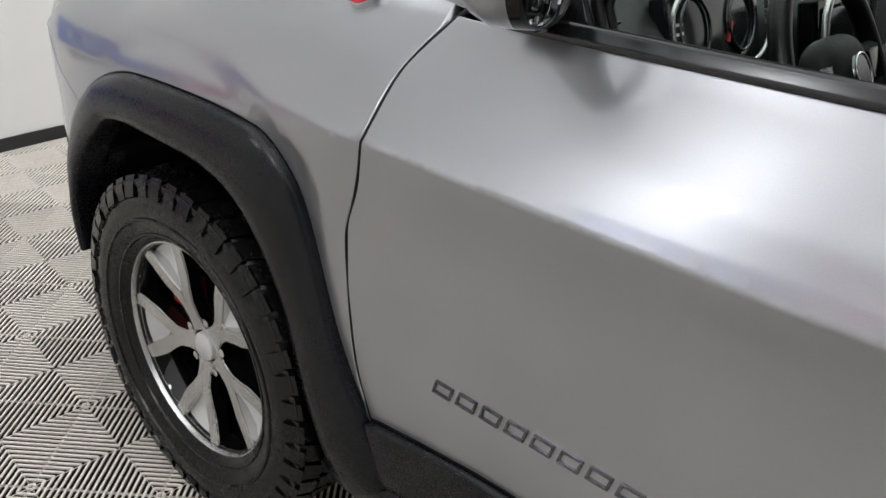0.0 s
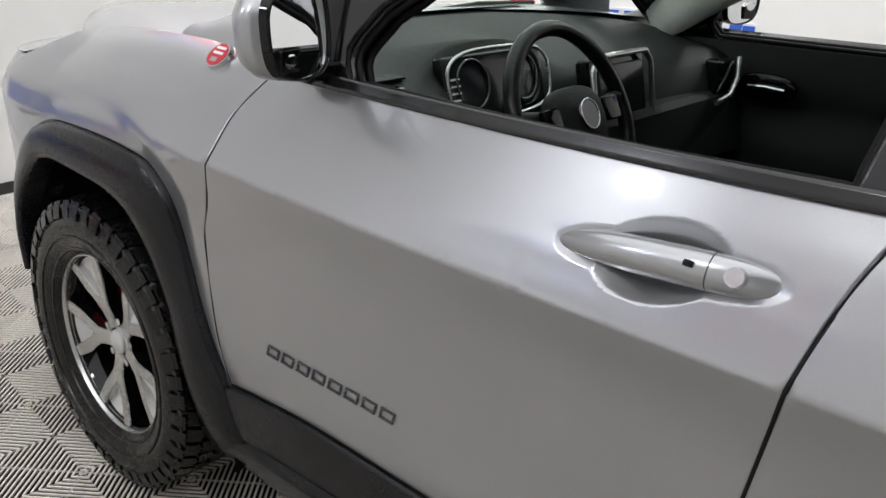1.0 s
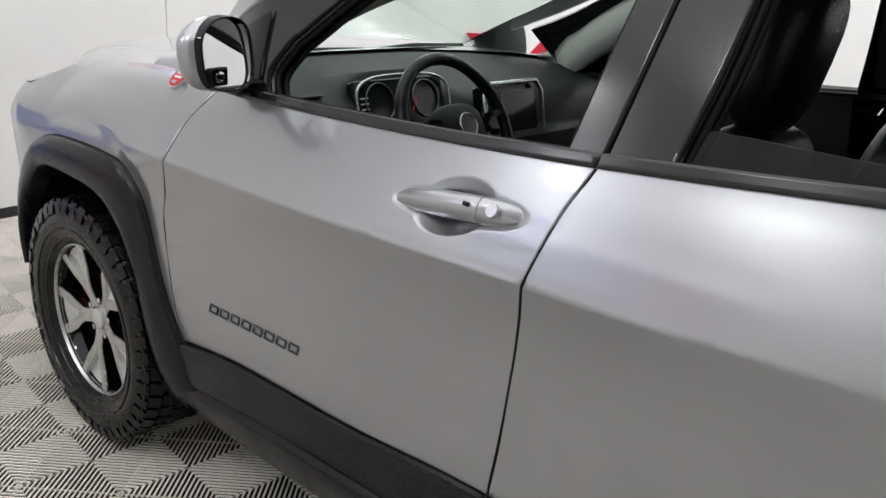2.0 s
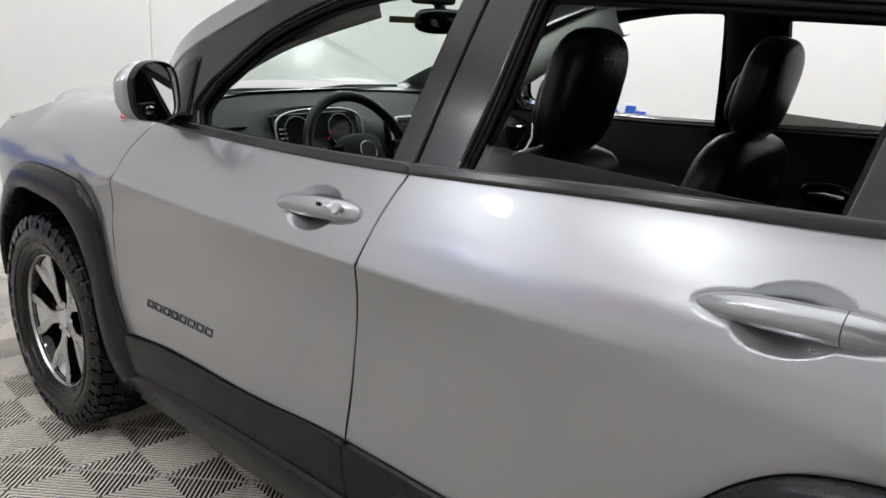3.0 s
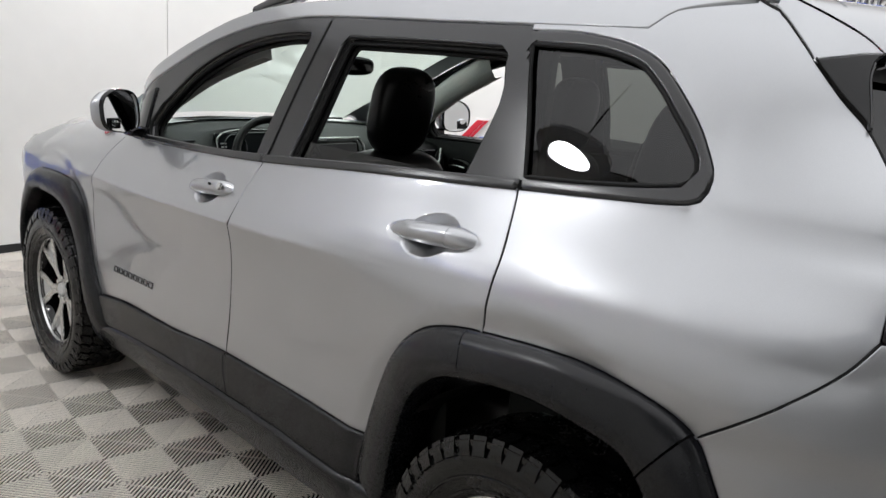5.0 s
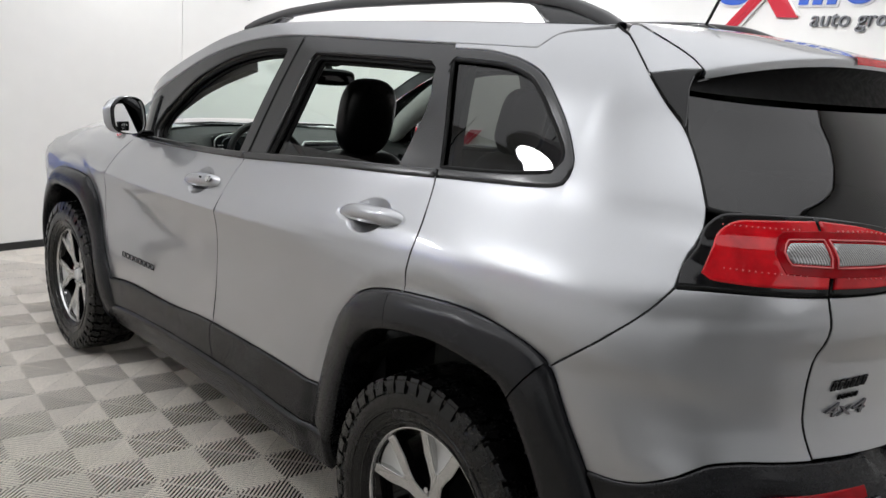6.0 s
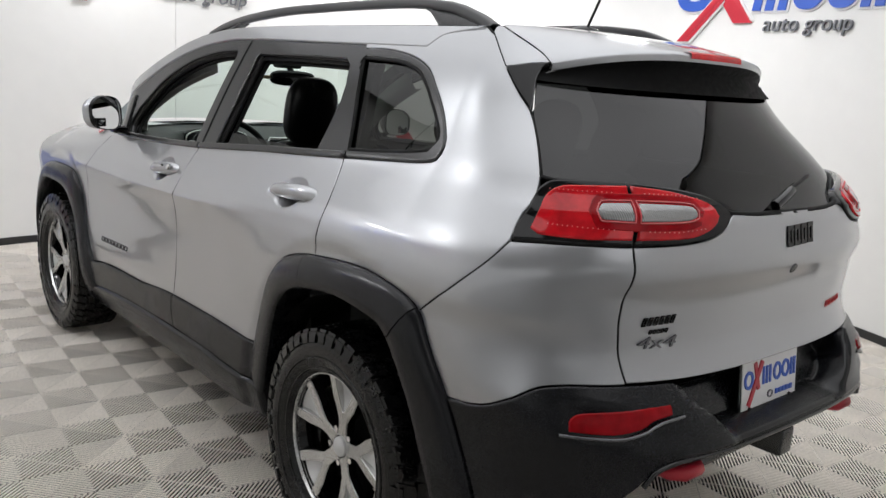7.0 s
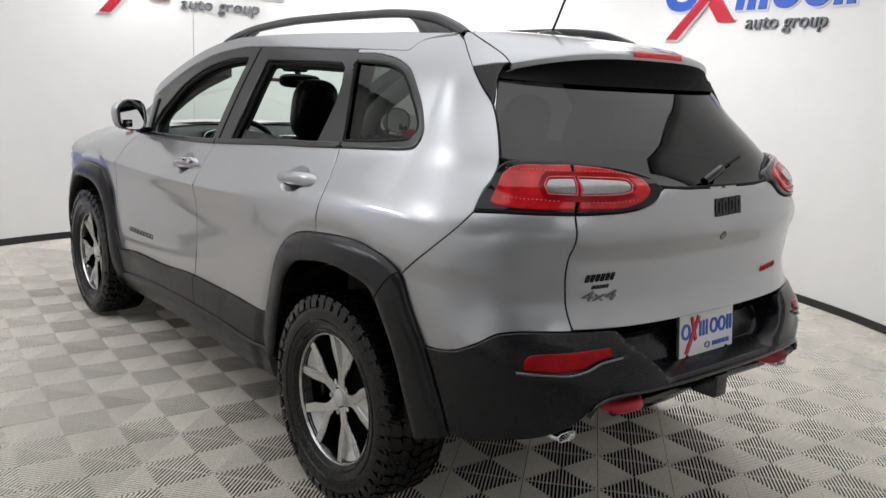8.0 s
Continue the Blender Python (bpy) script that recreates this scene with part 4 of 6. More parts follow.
for fix in (list, other):
    panel("spoiler_fin", outline(fix(line_between(HATCH, (-0.515, 1.521), (-0.670, 1.412))), fix(FIN_REAR), fix([(-0.785, 1.537), (-0.70, 1.534), (-0.62, 1.528), (-0.515, 1.521)])), GLOSS, spoiler, off=0.010, thick=0.03, step=0.02, gap=0.002, label="gloss black side fin")
    panel("spoiler_side", outline(fix(line_between(HATCH, (-0.241, 1.613), (-0.515, 1.521))), fix([(-0.515, 1.521), (-0.62, 1.528), (-0.70, 1.534), (-0.785, 1.537)]), fix([(-0.785, 1.537), (-0.74, 1.562), (-0.62, 1.592), (-0.45, 1.618), (-0.30, 1.632), (-0.241, 1.633)]), fix([(-0.241, 1.633), (-0.241, 1.613)])), PAINT, spoiler, off=0.003, step=0.02, thick=0.02, gap=0.002)
    q = on_skin(spaced(fix(FIN_REAR[:-1]), 0.01), 0.011)
    tube("fin_edge", q, 0.0022, SATIN, spoiler)

# tailgate
tailgate = sub(car, "tailgate")
LAMP_LOW = [(-0.977, 1.130), (-1.10, 1.136), (-1.18, 1.146), (-1.235, 1.167), (-1.262, 1.197)]
GLASS_LOW = [(-0.726, 1.267), (-0.77, 1.262), (-0.956, 1.264), (-1.127, 1.250), (-1.22, 1.224), (-1.272, 1.206), (-1.40, 1.200), (MID, 1.199)]


def both(line):
    """A line from the left to the middle, carried on to the right."""
    return list(line) + other(line)[::-1]


panel("gate_skin", outline(GATE_L[::-1], both(LAMP_LOW + [(-1.272, 1.202), (-1.40, 1.196), (MID, 1.195)] + [(-1.50, 1.195)]), other(GATE_L), other([(-1.022, 0.803), (-1.3, 0.801), (-1.5, 0.80)]) + [(MID, 0.80), (-1.5, 0.80), (-1.3, 0.801), (-1.022, 0.803)]), PAINT, tailgate, step=0.03)
top_line = [(-0.678, 1.413), (-0.70, 1.50), (-0.80, 1.53), (-1.1, 1.535)]
panel("rear_window", outline([(-0.678, 1.413), (-0.712, 1.33), (-0.726, 1.267)], both(GLASS_LOW[:-1]), other([(-0.726, 1.267), (-0.712, 1.33), (-0.678, 1.413)]), other(top_line) + top_line[::-1]), TINT_DARK, tailgate, off=-0.008, thick=0.005, step=0.04, roll=0.002, gap=0.002, label="dark tinted rear window")
q = spaced(both(GLASS_LOW[:-1]), 0.02)
tube("window_seal", on_skin(q, -0.004), 0.006, SEAL, tailgate, "black rubber seal")
panel("gate_ledge", outline([(-1.272, 1.200), (-1.40, 1.196), (-1.55, 1.195)], [(-1.55, 1.195), (-1.55, 1.212)], [(-1.55, 1.212), (-1.40, 1.212), (-1.285, 1.214)]), SEAL, tailgate, off=-0.012, step=0.03, gap=0)


def lamp_off(s, z):
    return 0.006 + 0.013 * ramp(z, 1.165, 1.262)


LAMP_TOP = [(-0.668, 1.118), (-0.664, 1.15), (-0.690, 1.20), (-0.722, 1.238), (-0.77, 1.259), (-0.86, 1.263), (-0.955, 1.263), (-1.06, 1.256), (-1.144, 1.246), (-1.241, 1.222), (-1.262, 1.200)]
CUT = -0.968
lamp_a = outline([q for q in LAMP_TOP if q[0] > CUT - 0.0] + [(CUT, 1.263)], [(CUT, 1.263), (CUT - 0.008, 1.130)], [(CUT - 0.008, 1.130), (-0.76, 1.124), (-0.668, 1.118)], step=0.012)
lamp_b = outline([(CUT, 1.263)] + [q for q in LAMP_TOP if q[0] < CUT], [(-1.262, 1.200), (-1.235, 1.167), (-1.18, 1.146), (-1.10, 1.136), (CUT - 0.008, 1.130)], [(CUT - 0.008, 1.130), (CUT, 1.263)], step=0.012)
tail_lamp, gate_lamp = sub(car, "tail_lamp", "red tail lamp in a gloss black housing"), sub(tailgate, "gate_lamp")
for lamp, shape, red, clear in (
        (tail_lamp, lamp_a, outline([(-0.712, 1.150), (-0.716, 1.18), (-0.742, 1.220), (-0.80, 1.244), (-0.962, 1.250)], [(-0.962, 1.250), (-0.967, 1.143)], [(-0.967, 1.143), (-0.82, 1.138), (-0.74, 1.139), (-0.712, 1.150)], step=0.012),
         outline([(-0.872, 1.196), (-0.886, 1.210), (-0.960, 1.213)], [(-0.960, 1.213), (-0.962, 1.181)], [(-0.962, 1.181), (-0.886, 1.181), (-0.872, 1.196)], step=0.01)),
        (gate_lamp, lamp_b, outline([(-0.973, 1.250), (-1.06, 1.243), (-1.14, 1.230), (-1.198, 1.213), (-1.205, 1.198), (-1.185, 1.172), (-1.11, 1.149), (-0.979, 1.143)], [(-0.979, 1.143), (-0.973, 1.250)], step=0.012),
         outline([(-0.978, 1.213), (-1.06, 1.212), (-1.128, 1.208), (-1.136, 1.197), (-1.10, 1.186), (-0.980, 1.181)], [(-0.980, 1.181), (-0.978, 1.213)], step=0.01))):
    panel("housing", shape, GLOSS, lamp, off=lamp_off, step=0.02, thick=0.05, roll=0.006, gap=0.002, label="gloss black lamp housing")
    panel("red_lens", red, LENS_RED, lamp, off=lambda s, z: lamp_off(s, z) + 0.005, step=0.015, thick=0.008, roll=0.004, gap=0, label="bright red lens")
    band = inset(clear, -0.019)
    panel("inner_band", band, LENS_DEEP, lamp, off=lambda s, z: lamp_off(s, z) + 0.0065, step=0.02, thick=0.006, roll=0.002, gap=0, label="dark red band round the clear insert")
    panel("reversing_lens", clear, LENS_CLEAR, lamp, off=lambda s, z: lamp_off(s, z) + 0.0085, step=0.012, thick=0.006, roll=0.003, gap=0, label="clear reversing lens")
    lifted = lambda q, up: [tuple(p) for p in skin(q[:, 0], q[:, 1]) + (lamp_off(q[:, 0], q[:, 1]) + up)[:, None] * skin_normal(q[:, 0], q[:, 1])]
    ring = inset(clear, -0.003)
    # pale tube in place of the lamp reflection round the clear lens
    tube("light_guide", lifted(ring, 0.0085), 0.0018, GLINT_AND_DIODE, lamp, "pale ring round the clear lens, a painted lamp reflection", closed=True)
    # rows of small diodes above and below the clear insert
    for z_row in (1.232, 1.162):
        bm = bmesh.new()
        lo, hi = (red[:, 0].min() + 0.05, red[:, 0].max() - 0.03)
        row = np.stack([np.arange(lo, hi, 0.0125), np.full(len(np.arange(lo, hi, 0.0125)), z_row)], 1)
        row[:, 1] -= 0.10 * np.clip(-1.08 - row[:, 0], 0, 1) * (1 if z_row > 1.2 else -1)
        for p in lifted(row, 0.0062):
            bmesh.ops.create_icosphere(bm, subdivisions=1, radius=0.0020, matrix=Matrix.Translation(p))
        part("diode_row", bm, GLINT_AND_DIODE, lamp, "row of small pale red diodes")

# rear bumper
HALF = curve([0.60, 0.66, 0.70, 0.79, 0.83], [0.29, 0.31, 0.345, 0.435, 0.45])


def bumper_off(s, z):
    dip = ramp(HALF(z) - np.abs(s - MID), 0, 0.05) * ramp(z, 0.635, 0.668)
    lip = 0.010 * np.exp(-((z - 0.640) / 0.016)**2) * ramp(0.50 - np.abs(s - MID), 0, 0.05)
    fog = np.exp(-((np.abs(s - MID) - 0.60) / 0.15)**4 - ((z - 0.715 + 0.12 * (0.60 - np.abs(s - MID))) / 0.035)**4)
    return 0.006 - 0.100 * dip + lip - 0.012 * fog


BUMP_LOW = [(-0.628, 0.455), (-0.70, 0.445), (-0.78, 0.468), (-0.916, 0.500), (-0.98, 0.53), (-1.025, 0.565), (-1.065, 0.605), (-1.145, 0.622), (-1.3, 0.622), (-1.5, 0.622)]
panel("rear_bumper", outline(line_between(REAR_OUT, (-0.512, 0.70), (-0.628, 0.455)), both(BUMP_LOW), other(line_between(REAR_OUT, (-0.512, 0.70), (-0.628, 0.455))), other(BUMP_TOP) + other([(-1.3, 0.797)]) + [(-1.3, 0.797)] + BUMP_TOP[::-1]), CLAD, car, off=bumper_off, step=0.022, thick=0.04, roll=0.006,
      label="dark grey grained rear bumper")
for sgn in (0, 1):
    fix = other if sgn else list
    panel("reflector", outline(fix([(-0.858, 0.700), (-0.862, 0.722), (-0.892, 0.742), (-1.0, 0.750), (-1.108, 0.757)]), fix([(-1.108, 0.757), (-1.106, 0.735)]), fix([(-1.106, 0.735), (-1.06, 0.727), (-1.02, 0.709), (-0.95, 0.698), (-0.858, 0.700)]), step=0.01), LENS_DEEP, car, off=0.008, thick=0.02, step=0.02, roll=0.004, gap=0,
          label="red bumper reflector")
    strip = spaced(fix([(-0.835, 0.688), (-0.90, 0.688), (-0.965, 0.687), (-1.03, 0.700), (-1.07, 0.718), (-1.135, 0.728)]), 0.02)
    tube("reflector_trim", on_skin(strip, 0.004), 0.005, DARK_CHROME, car, "satin trim under the reflector")
boxed("under_valance", (-0.42, 0.42, -0.78, -0.60, 0.50, 0.64), VOID, car, 0.02, label="dark valance under the bumper")
chin = spaced(both([(-1.03, 0.566), (-1.062, 0.606), (-1.145, 0.624), (-1.3, 0.625), (-1.5, 0.625)]), 0.02)
tube("bumper_trim", on_skin(chin, 0.008), 0.007, SATIN, car, "grey lower bumper edge")
tube("chassis_bar", [(-0.42, -0.86, 0.535), (0.0, -0.87, 0.548), (0.42, -0.86, 0.535)], 0.018, SATIN, car, "dark bar under the bumper")

# tow hook, hitch cover, exhaust
for sgn in (-1, 1):
    pts = [(-0.055, 0.075), (-0.052, 0.0), (-0.03, -0.022), (0.03, -0.022), (0.052, 0.0), (0.055, 0.075)]
    hook = tube("tow_hook", [(sgn * 0.415 + x, -0.90 + y, 0.572) for x, y in pts], 0.019, RED, car, "red tow hook")
    bm = bmesh.new()
    box(bm, sgn * 0.415 - 0.045, sgn * 0.415 + 0.045, -0.90, -0.80, 0.562, 0.585, bevel=0.008)
    part("hook_plate", bm, RED, hook)
boxed("hitch_cover", (-0.034, 0.034, -0.962, -0.86, 0.522, 0.604), SATIN, car, 0.012, label="black hitch receiver cover")
for sgn in (-1, 1):
    ex = sub(car, "exhaust_tip", "chrome exhaust tip")
    ring = [(0.036 * math.copysign(abs(math.cos(a))**0.55, math.cos(a)), 0.014 * math.copysign(abs(math.sin(a))**0.55, math.sin(a))) for a in np.linspace(0, 2 * math.pi, 33)]
    rows = [[(sgn * 0.60 + dx * k, y, 0.492 + dz * k) for dx, dz in ring] for y, k in ((-0.70, 1), (-0.84, 1), (-0.849, 0.97), (-0.845, 0.84), (-0.78, 0.82))]
    sheet("pipe", rows, CHROME, ex, flip=True)
    boxed("pipe_inside", (sgn * 0.60 - 0.036, sgn * 0.60 + 0.036, -0.80, -0.77, 0.482, 0.502), VOID, ex, 0.003)

# licence plate
plate = sub(tailgate, "licence_plate", "white dealer plate in a black frame")
PM = Matrix.Translation((0, -0.884, 0.716)) @ Matrix.Rotation(radians(-6), 4, "X")
boxed("plate_frame", (-0.160, 0.160, 0.0, 0.012, -0.082, 0.084), GLOSS, plate, 0.004, PM, "black plate frame")
boxed("plate_face", (-0.149, 0.149, -0.003, 0.001, -0.062, 0.076), WHITE, plate, 0.001, PM, "white plate with blue and red shapes")


def flat_bar(name, x0, z0, x1, z1, wide, y, mat, parent, m, lean=0.0, label=""):
    """A slim raised bar from one point to another on a face turned to -y."""
    d = Vector((x1 - x0, 0, z1 - z0))
    bm = bmesh.new()
    box(bm, -wide / 2, wide / 2, y, y + 0.0035, 0, d.length)
    bmesh.ops.transform(bm, matrix=m @ Matrix.Translation((x0, 0, z0)) @ Matrix.Rotation(math.atan2(d.x, d.z), 4, "Y"), verts=bm.verts)
    return part(name, bm, mat, parent, label, smooth=False)


def ring_shape(name, cx, cz, rx, rz, wide, y, mat, parent, m, label="", deep=0.0035):
    bm = bmesh.new()
    n = 28
    loops = []
    for k, yy in ((1, y), (0, y), (1, y + deep), (0, y + deep)):
        loops.append([bm.verts.new((cx + (rx - (0 if k else wide)) * math.cos(2 * math.pi * i / n), yy, cz + (rz - (0 if k else wide)) * math.sin(2 * math.pi * i / n))) for i in range(n)])
    for i in range(n):
        j = (i + 1) % n
        for a, b in ((0, 1), (2, 0), (1, 3)):
            bm.faces.new((loops[a][i], loops[a][j], loops[b][j], loops[b][i]))
    bmesh.ops.recalc_face_normals(bm, faces=bm.faces)
    bmesh.ops.transform(bm, matrix=m, verts=bm.verts)
    return part(name, bm, mat, parent, label, smooth=False)


ring_shape("blue_ring", -0.118, 0.022, 0.024, 0.026, 0.009, -0.0062, BLUE, plate, PM)
flat_bar("red_bar", -0.118, -0.050, -0.050, 0.066, 0.016, -0.0070, RED, plate, PM)
flat_bar("red_bar", -0.088, 0.066, -0.066, -0.010, 0.014, -0.0066, RED, plate, PM)
for x in (-0.040, -0.022, -0.004):
    flat_bar("blue_bar", x, -0.002, x, 0.048, 0.009, -0.0062, BLUE, plate, PM)
for x in (0.036, 0.083):
    ring_shape("blue_ring", x, 0.023, 0.022, 0.026, 0.009, -0.0062, BLUE, plate, PM)
flat_bar("blue_bar", 0.116, -0.002, 0.116, 0.048, 0.010, -0.0062, BLUE, plate, PM)
flat_bar("blue_bar", 0.134, -0.002, 0.134, 0.048, 0.010, -0.0062, BLUE, plate, PM)
for k, x in enumerate((0.030, 0.050, 0.070, 0.090, 0.110)):
    flat_bar("blue_bar", x, -0.036, x + 0.014, -0.036, 0.014, -0.0062, BLUE, plate, PM)
ring_shape("grey_ring", 0.0, -0.036, 0.014, 0.011, 0.003, -0.0062, SIGN_GREY, plate, PM)
for x in (-0.11, 0.11):
    bm = bmesh.new()
    bmesh.ops.create_cone(bm, segments=12, radius1=0.007, radius2=0.006, depth=0.006, cap_ends=True, matrix=PM @ Matrix.Translation((x, -0.005, -0.060)) @ Matrix.Rotation(math.pi / 2, 4, "X"))
    part("plate_screw", bm, SEAL, plate)


def lettering(text, size, mat, parent, m, name, deep=0.002, shear=0.0, spacing=1.0):
    data = bpy.data.curves.new(name, "FONT")
    data.body, data.size, data.extrude, data.shear, data.space_character = text, size, deep, shear, spacing
    data.align_x, data.align_y = "CENTER", "CENTER"
    ob = new(name, data)
    me = bpy.data.meshes.new_from_object(ob)
    bpy.data.objects.remove(ob)
    me.transform(m)
    me.materials.clear()
    me.materials.append(mat)
    ob = new(name, me)
    ob.parent = parent
    return ob


FACE = Matrix.Rotation(math.pi / 2, 4, "X")
lettering("LOUISVILLE, KY", 0.0165, WHITE, plate, PM @ Matrix.Translation((0, -0.0015, -0.0725)) @ FACE, "plate_caption", 0.001)


# badges: raised shapes on the skin
def skin_frame(s, z, off):
    """A frame on the skin: x along the side towards the tail, y up, z outwards."""
    p, n = skin(s, z), skin_normal(s, z)
    p = Vector(p + off * n)
    n = Vector(n)
    t = Vector(skin(s - 0.01, z) - skin(s + 0.01, z)).normalized()
    u = n.cross(t).normalized()
    return Matrix((Vector((t.x, u.x, n.x, p.x)), Vector((t.y, u.y, n.y, p.y)), Vector((t.z, u.z, n.z, p.z)), Vector((0, 0, 0, 1))))


def badge_bars(name, s0, s1, z0, z1, n, tall, parent, mat, label, slant=0.25, off=0.0):
    b = sub(parent, name, label)
    for k in range(n):
        f = (k + 0.5) / n
        s, z = s0 + (s1 - s0) * f, z0 + (z1 - z0) * f
        wide = abs(s1 - s0) / n * 0.80
        m = skin_frame(s, z, off)
        bm = bmesh.new()
        edge = tall * 0.22
        for y0, y1 in ((-tall / 2, -tall / 2 + edge), (tall / 2 - edge, tall / 2)):
            box(bm, -wide / 2, wide / 2, y0, y1, -0.001, 0.004)
        for x0 in (-wide / 2, wide / 2 - edge):
            box(bm, x0, x0 + edge, -tall / 2 + edge, tall / 2 - edge, -0.001, 0.0038)
        for q in bm.verts:
            q.co.x += slant * q.co.y
        bmesh.ops.bevel(bm, geom=bm.edges[:], offset=0.0012, segments=2, affect="EDGES")
        bmesh.ops.transform(bm, matrix=m, verts=bm.verts)
        part("badge_piece", bm, mat, b)
    return b


badge_bars("door_badge", 2.107, 1.757, 0.613, 0.626, 8, 0.0235, front_door, DARK_CHROME, "dark chrome name badge as plain raised bars")
badge_bars("gate_badge", -1.512, -1.668, 1.134, 1.140, 4, 0.056, tailgate, GLOSS, "gloss black maker's badge as plain raised bars", 0.1)
badge_bars("model_badge", -1.89, -2.01, 0.892, 0.898, 4, 0.020, tailgate, CALIPER, "red and chrome side badge as plain bars")
badge_bars("dealer_badge", -1.065, -1.157, 0.947, 0.953, 6, 0.022, tailgate, GLOSS, "small black dealer badge as plain bars")
badge_bars("dealer_badge", -1.085, -1.14, 0.921, 0.924, 5, 0.011, tailgate, GLOSS, "small black dealer badge as plain bars")
badge_4 = lettering("4x4", 0.052, DARK_CHROME, tailgate, skin_frame(-1.108, 0.893, 0.001) @ Matrix.Diagonal((1.5, 0.8, 1, 1)), "drive_badge", 0.003, 0.2)
badge_4["label"] = "dark chrome 4x4 badge"
m = skin_frame(MID - 0.0, 1.043, -0.002)
bm = bmesh.new()
bmesh.ops.create_cone(bm, segments=28, radius1=0.017, radius2=0.013, depth=0.010, cap_ends=True, matrix=m)
part("gate_lock", bm, DARK_CHROME, tailgate, "round chrome lock")
m = skin_frame(2.375, 1.065, 0.0)
m.translation = Vector(skin(2.375, 1.110) + 0.007 * skin_normal(2.375, 1.075))
for r, mat, h in ((0.031, CHROME, 0.010), (0.027, RED, 0.012)):
    bm = bmesh.new()
    bmesh.ops.create_cone(bm, segments=36, radius1=r, radius2=r - 0.001, depth=h, cap_ends=True, matrix=m)
    part("fender_badge", bm, mat, car, "round red and silver fender badge")
for y0 in (0.012, 0.000):
    bm = bmesh.new()
    box(bm, -0.015, 0.015, y0, y0 + 0.006, 0.002, 0.0072)
    bmesh.ops.transform(bm, matrix=m, verts=bm.verts)
    part("badge_bar", bm, WHITE, car)
bm = bmesh.new()
box(bm, -0.010, 0.010, -0.018, -0.008, 0.002, 0.0072)
bmesh.ops.transform(bm, matrix=m, verts=bm.verts)
part("badge_bar", bm, CHROME, car)


# door handles
def door_handle(parent, cs, cz, slope, lock):
    h = sub(parent, "door_handle", "silver pull handle")

    def bar(u0, u1):
        rows = []
        us = np.linspace(u0, u1, 26)
        for u in us:
            f = u / 0.141
            half = 0.0205 * max(1e-3, 1 - abs(f)**(2.6 if f < 0 else 4.5))**0.5 * (1 + 0.06 * f)
            ridge = 0.018 + 0.016 * max(0, 1 - f * f)**0.6
            ring = []
            for a in np.linspace(-math.pi / 2, math.pi / 2, 13):
                s, z = cs - u, cz + slope * u + half * math.sin(a)
                lift = -0.004 + ridge * max(0.0, math.cos(a))**0.55 * max(0.12, (1 - abs(f)**4))
                p = skin(s, z) + lift * skin_normal(s, z)
                ring.append(p)
            rows.append(ring)
        return rows
    sheet("grip", bar(-0.1405, 0.0655), PAINT, h, flip=False)
    sheet("handle_cap", bar(0.067, 0.1405), PAINT, h, flip=False)
    if lock:
        m = skin_frame(cs - 0.098, cz + slope * 0.098 - 0.002, 0.0255)
        bm = bmesh.new()
        bmesh.ops.create_cone(bm, segments=28, radius1=0.0125, radius2=0.011, depth=0.008, cap_ends=True, matrix=m)
        part("lock", bm, ALLOY, h, "round bright key lock")
        m = skin_frame(cs - 0.046, cz + slope * 0.046 + 0.001, 0.0305)
        bm = bmesh.new()
        box(bm, -0.006, 0.006, -0.004, 0.004, -0.003, 0.003, bevel=0.002)
        bmesh.ops.transform(bm, matrix=m, verts=bm.verts)
        part("button", bm, GLOSS, h, "small black button")


door_handle(front_door, FH[0] + 0.004, FH[1] + 0.0015, FH[2] * 1.0, True)
door_handle(rear_door, RH[0] + 0.002, RH[1] + 0.002, RH[2] * 1.0, False)

# door mirror
wing = sub(front_door, "door_mirror", "silver and black door mirror")


def super_ring(cx, y, cz, rx, rz, n=40, e=0.62):
    """A squared ring whose outboard upper corner falls away."""
    out = []
    for i in range(n + 1):
        a = 2 * math.pi * i / n
        x, z = rx * math.copysign(abs(math.cos(a))**e, math.cos(a)), rz * math.copysign(abs(math.sin(a))**e, math.sin(a))
        f = max(0.0, -x / rx)
        z = z * (1 - 0.30 * f**1.6) if z > 0 else z * (1 - 0.10 * f)
        out.append((cx + x - 0.06 * z, y + 0.25 * x + 0.06 * z, cz + z))
    return out


MX, MZ, MY = -0.842, 1.224, 1.990
sheet("shell", [super_ring(MX + dx, MY + dy, MZ + dz, rx, rz) for dy, dx, rx, rz, dz in ((0.004, -0.002, 0.071, 0.075, 0), (0.015, -0.012, 0.080, 0.078, 0), (0.032, -0.018, 0.086, 0.077, -0.001), (0.055, -0.016, 0.082, 0.070, -0.002),
       (0.078, -0.010, 0.068, 0.056, -0.003), (0.092, -0.004, 0.045, 0.034, -0.004), (0.097, 0, 0.001, 0.001, -0.004))], PAINT, wing, "silver mirror shell", flip=True)
sheet("rim", [super_ring(MX + dx, MY + dy, MZ, rx, rz) for dy, dx, rx, rz in ((0.014, -0.008, 0.0775, 0.0785), (0.001, -0.002, 0.0745, 0.0775), (-0.005, 0, 0.0725, 0.0755), (-0.003, 0, 0.0705, 0.0735), (0.014, 0, 0.0698, 0.0728))], GLOSS, wing, "black mirror rim", flip=True)


def pane_y(x, z):
    """The glass is turned in towards the driver."""
    return MY + 0.006 + 0.30 * (x - MX) + 0.12 * (z - MZ)


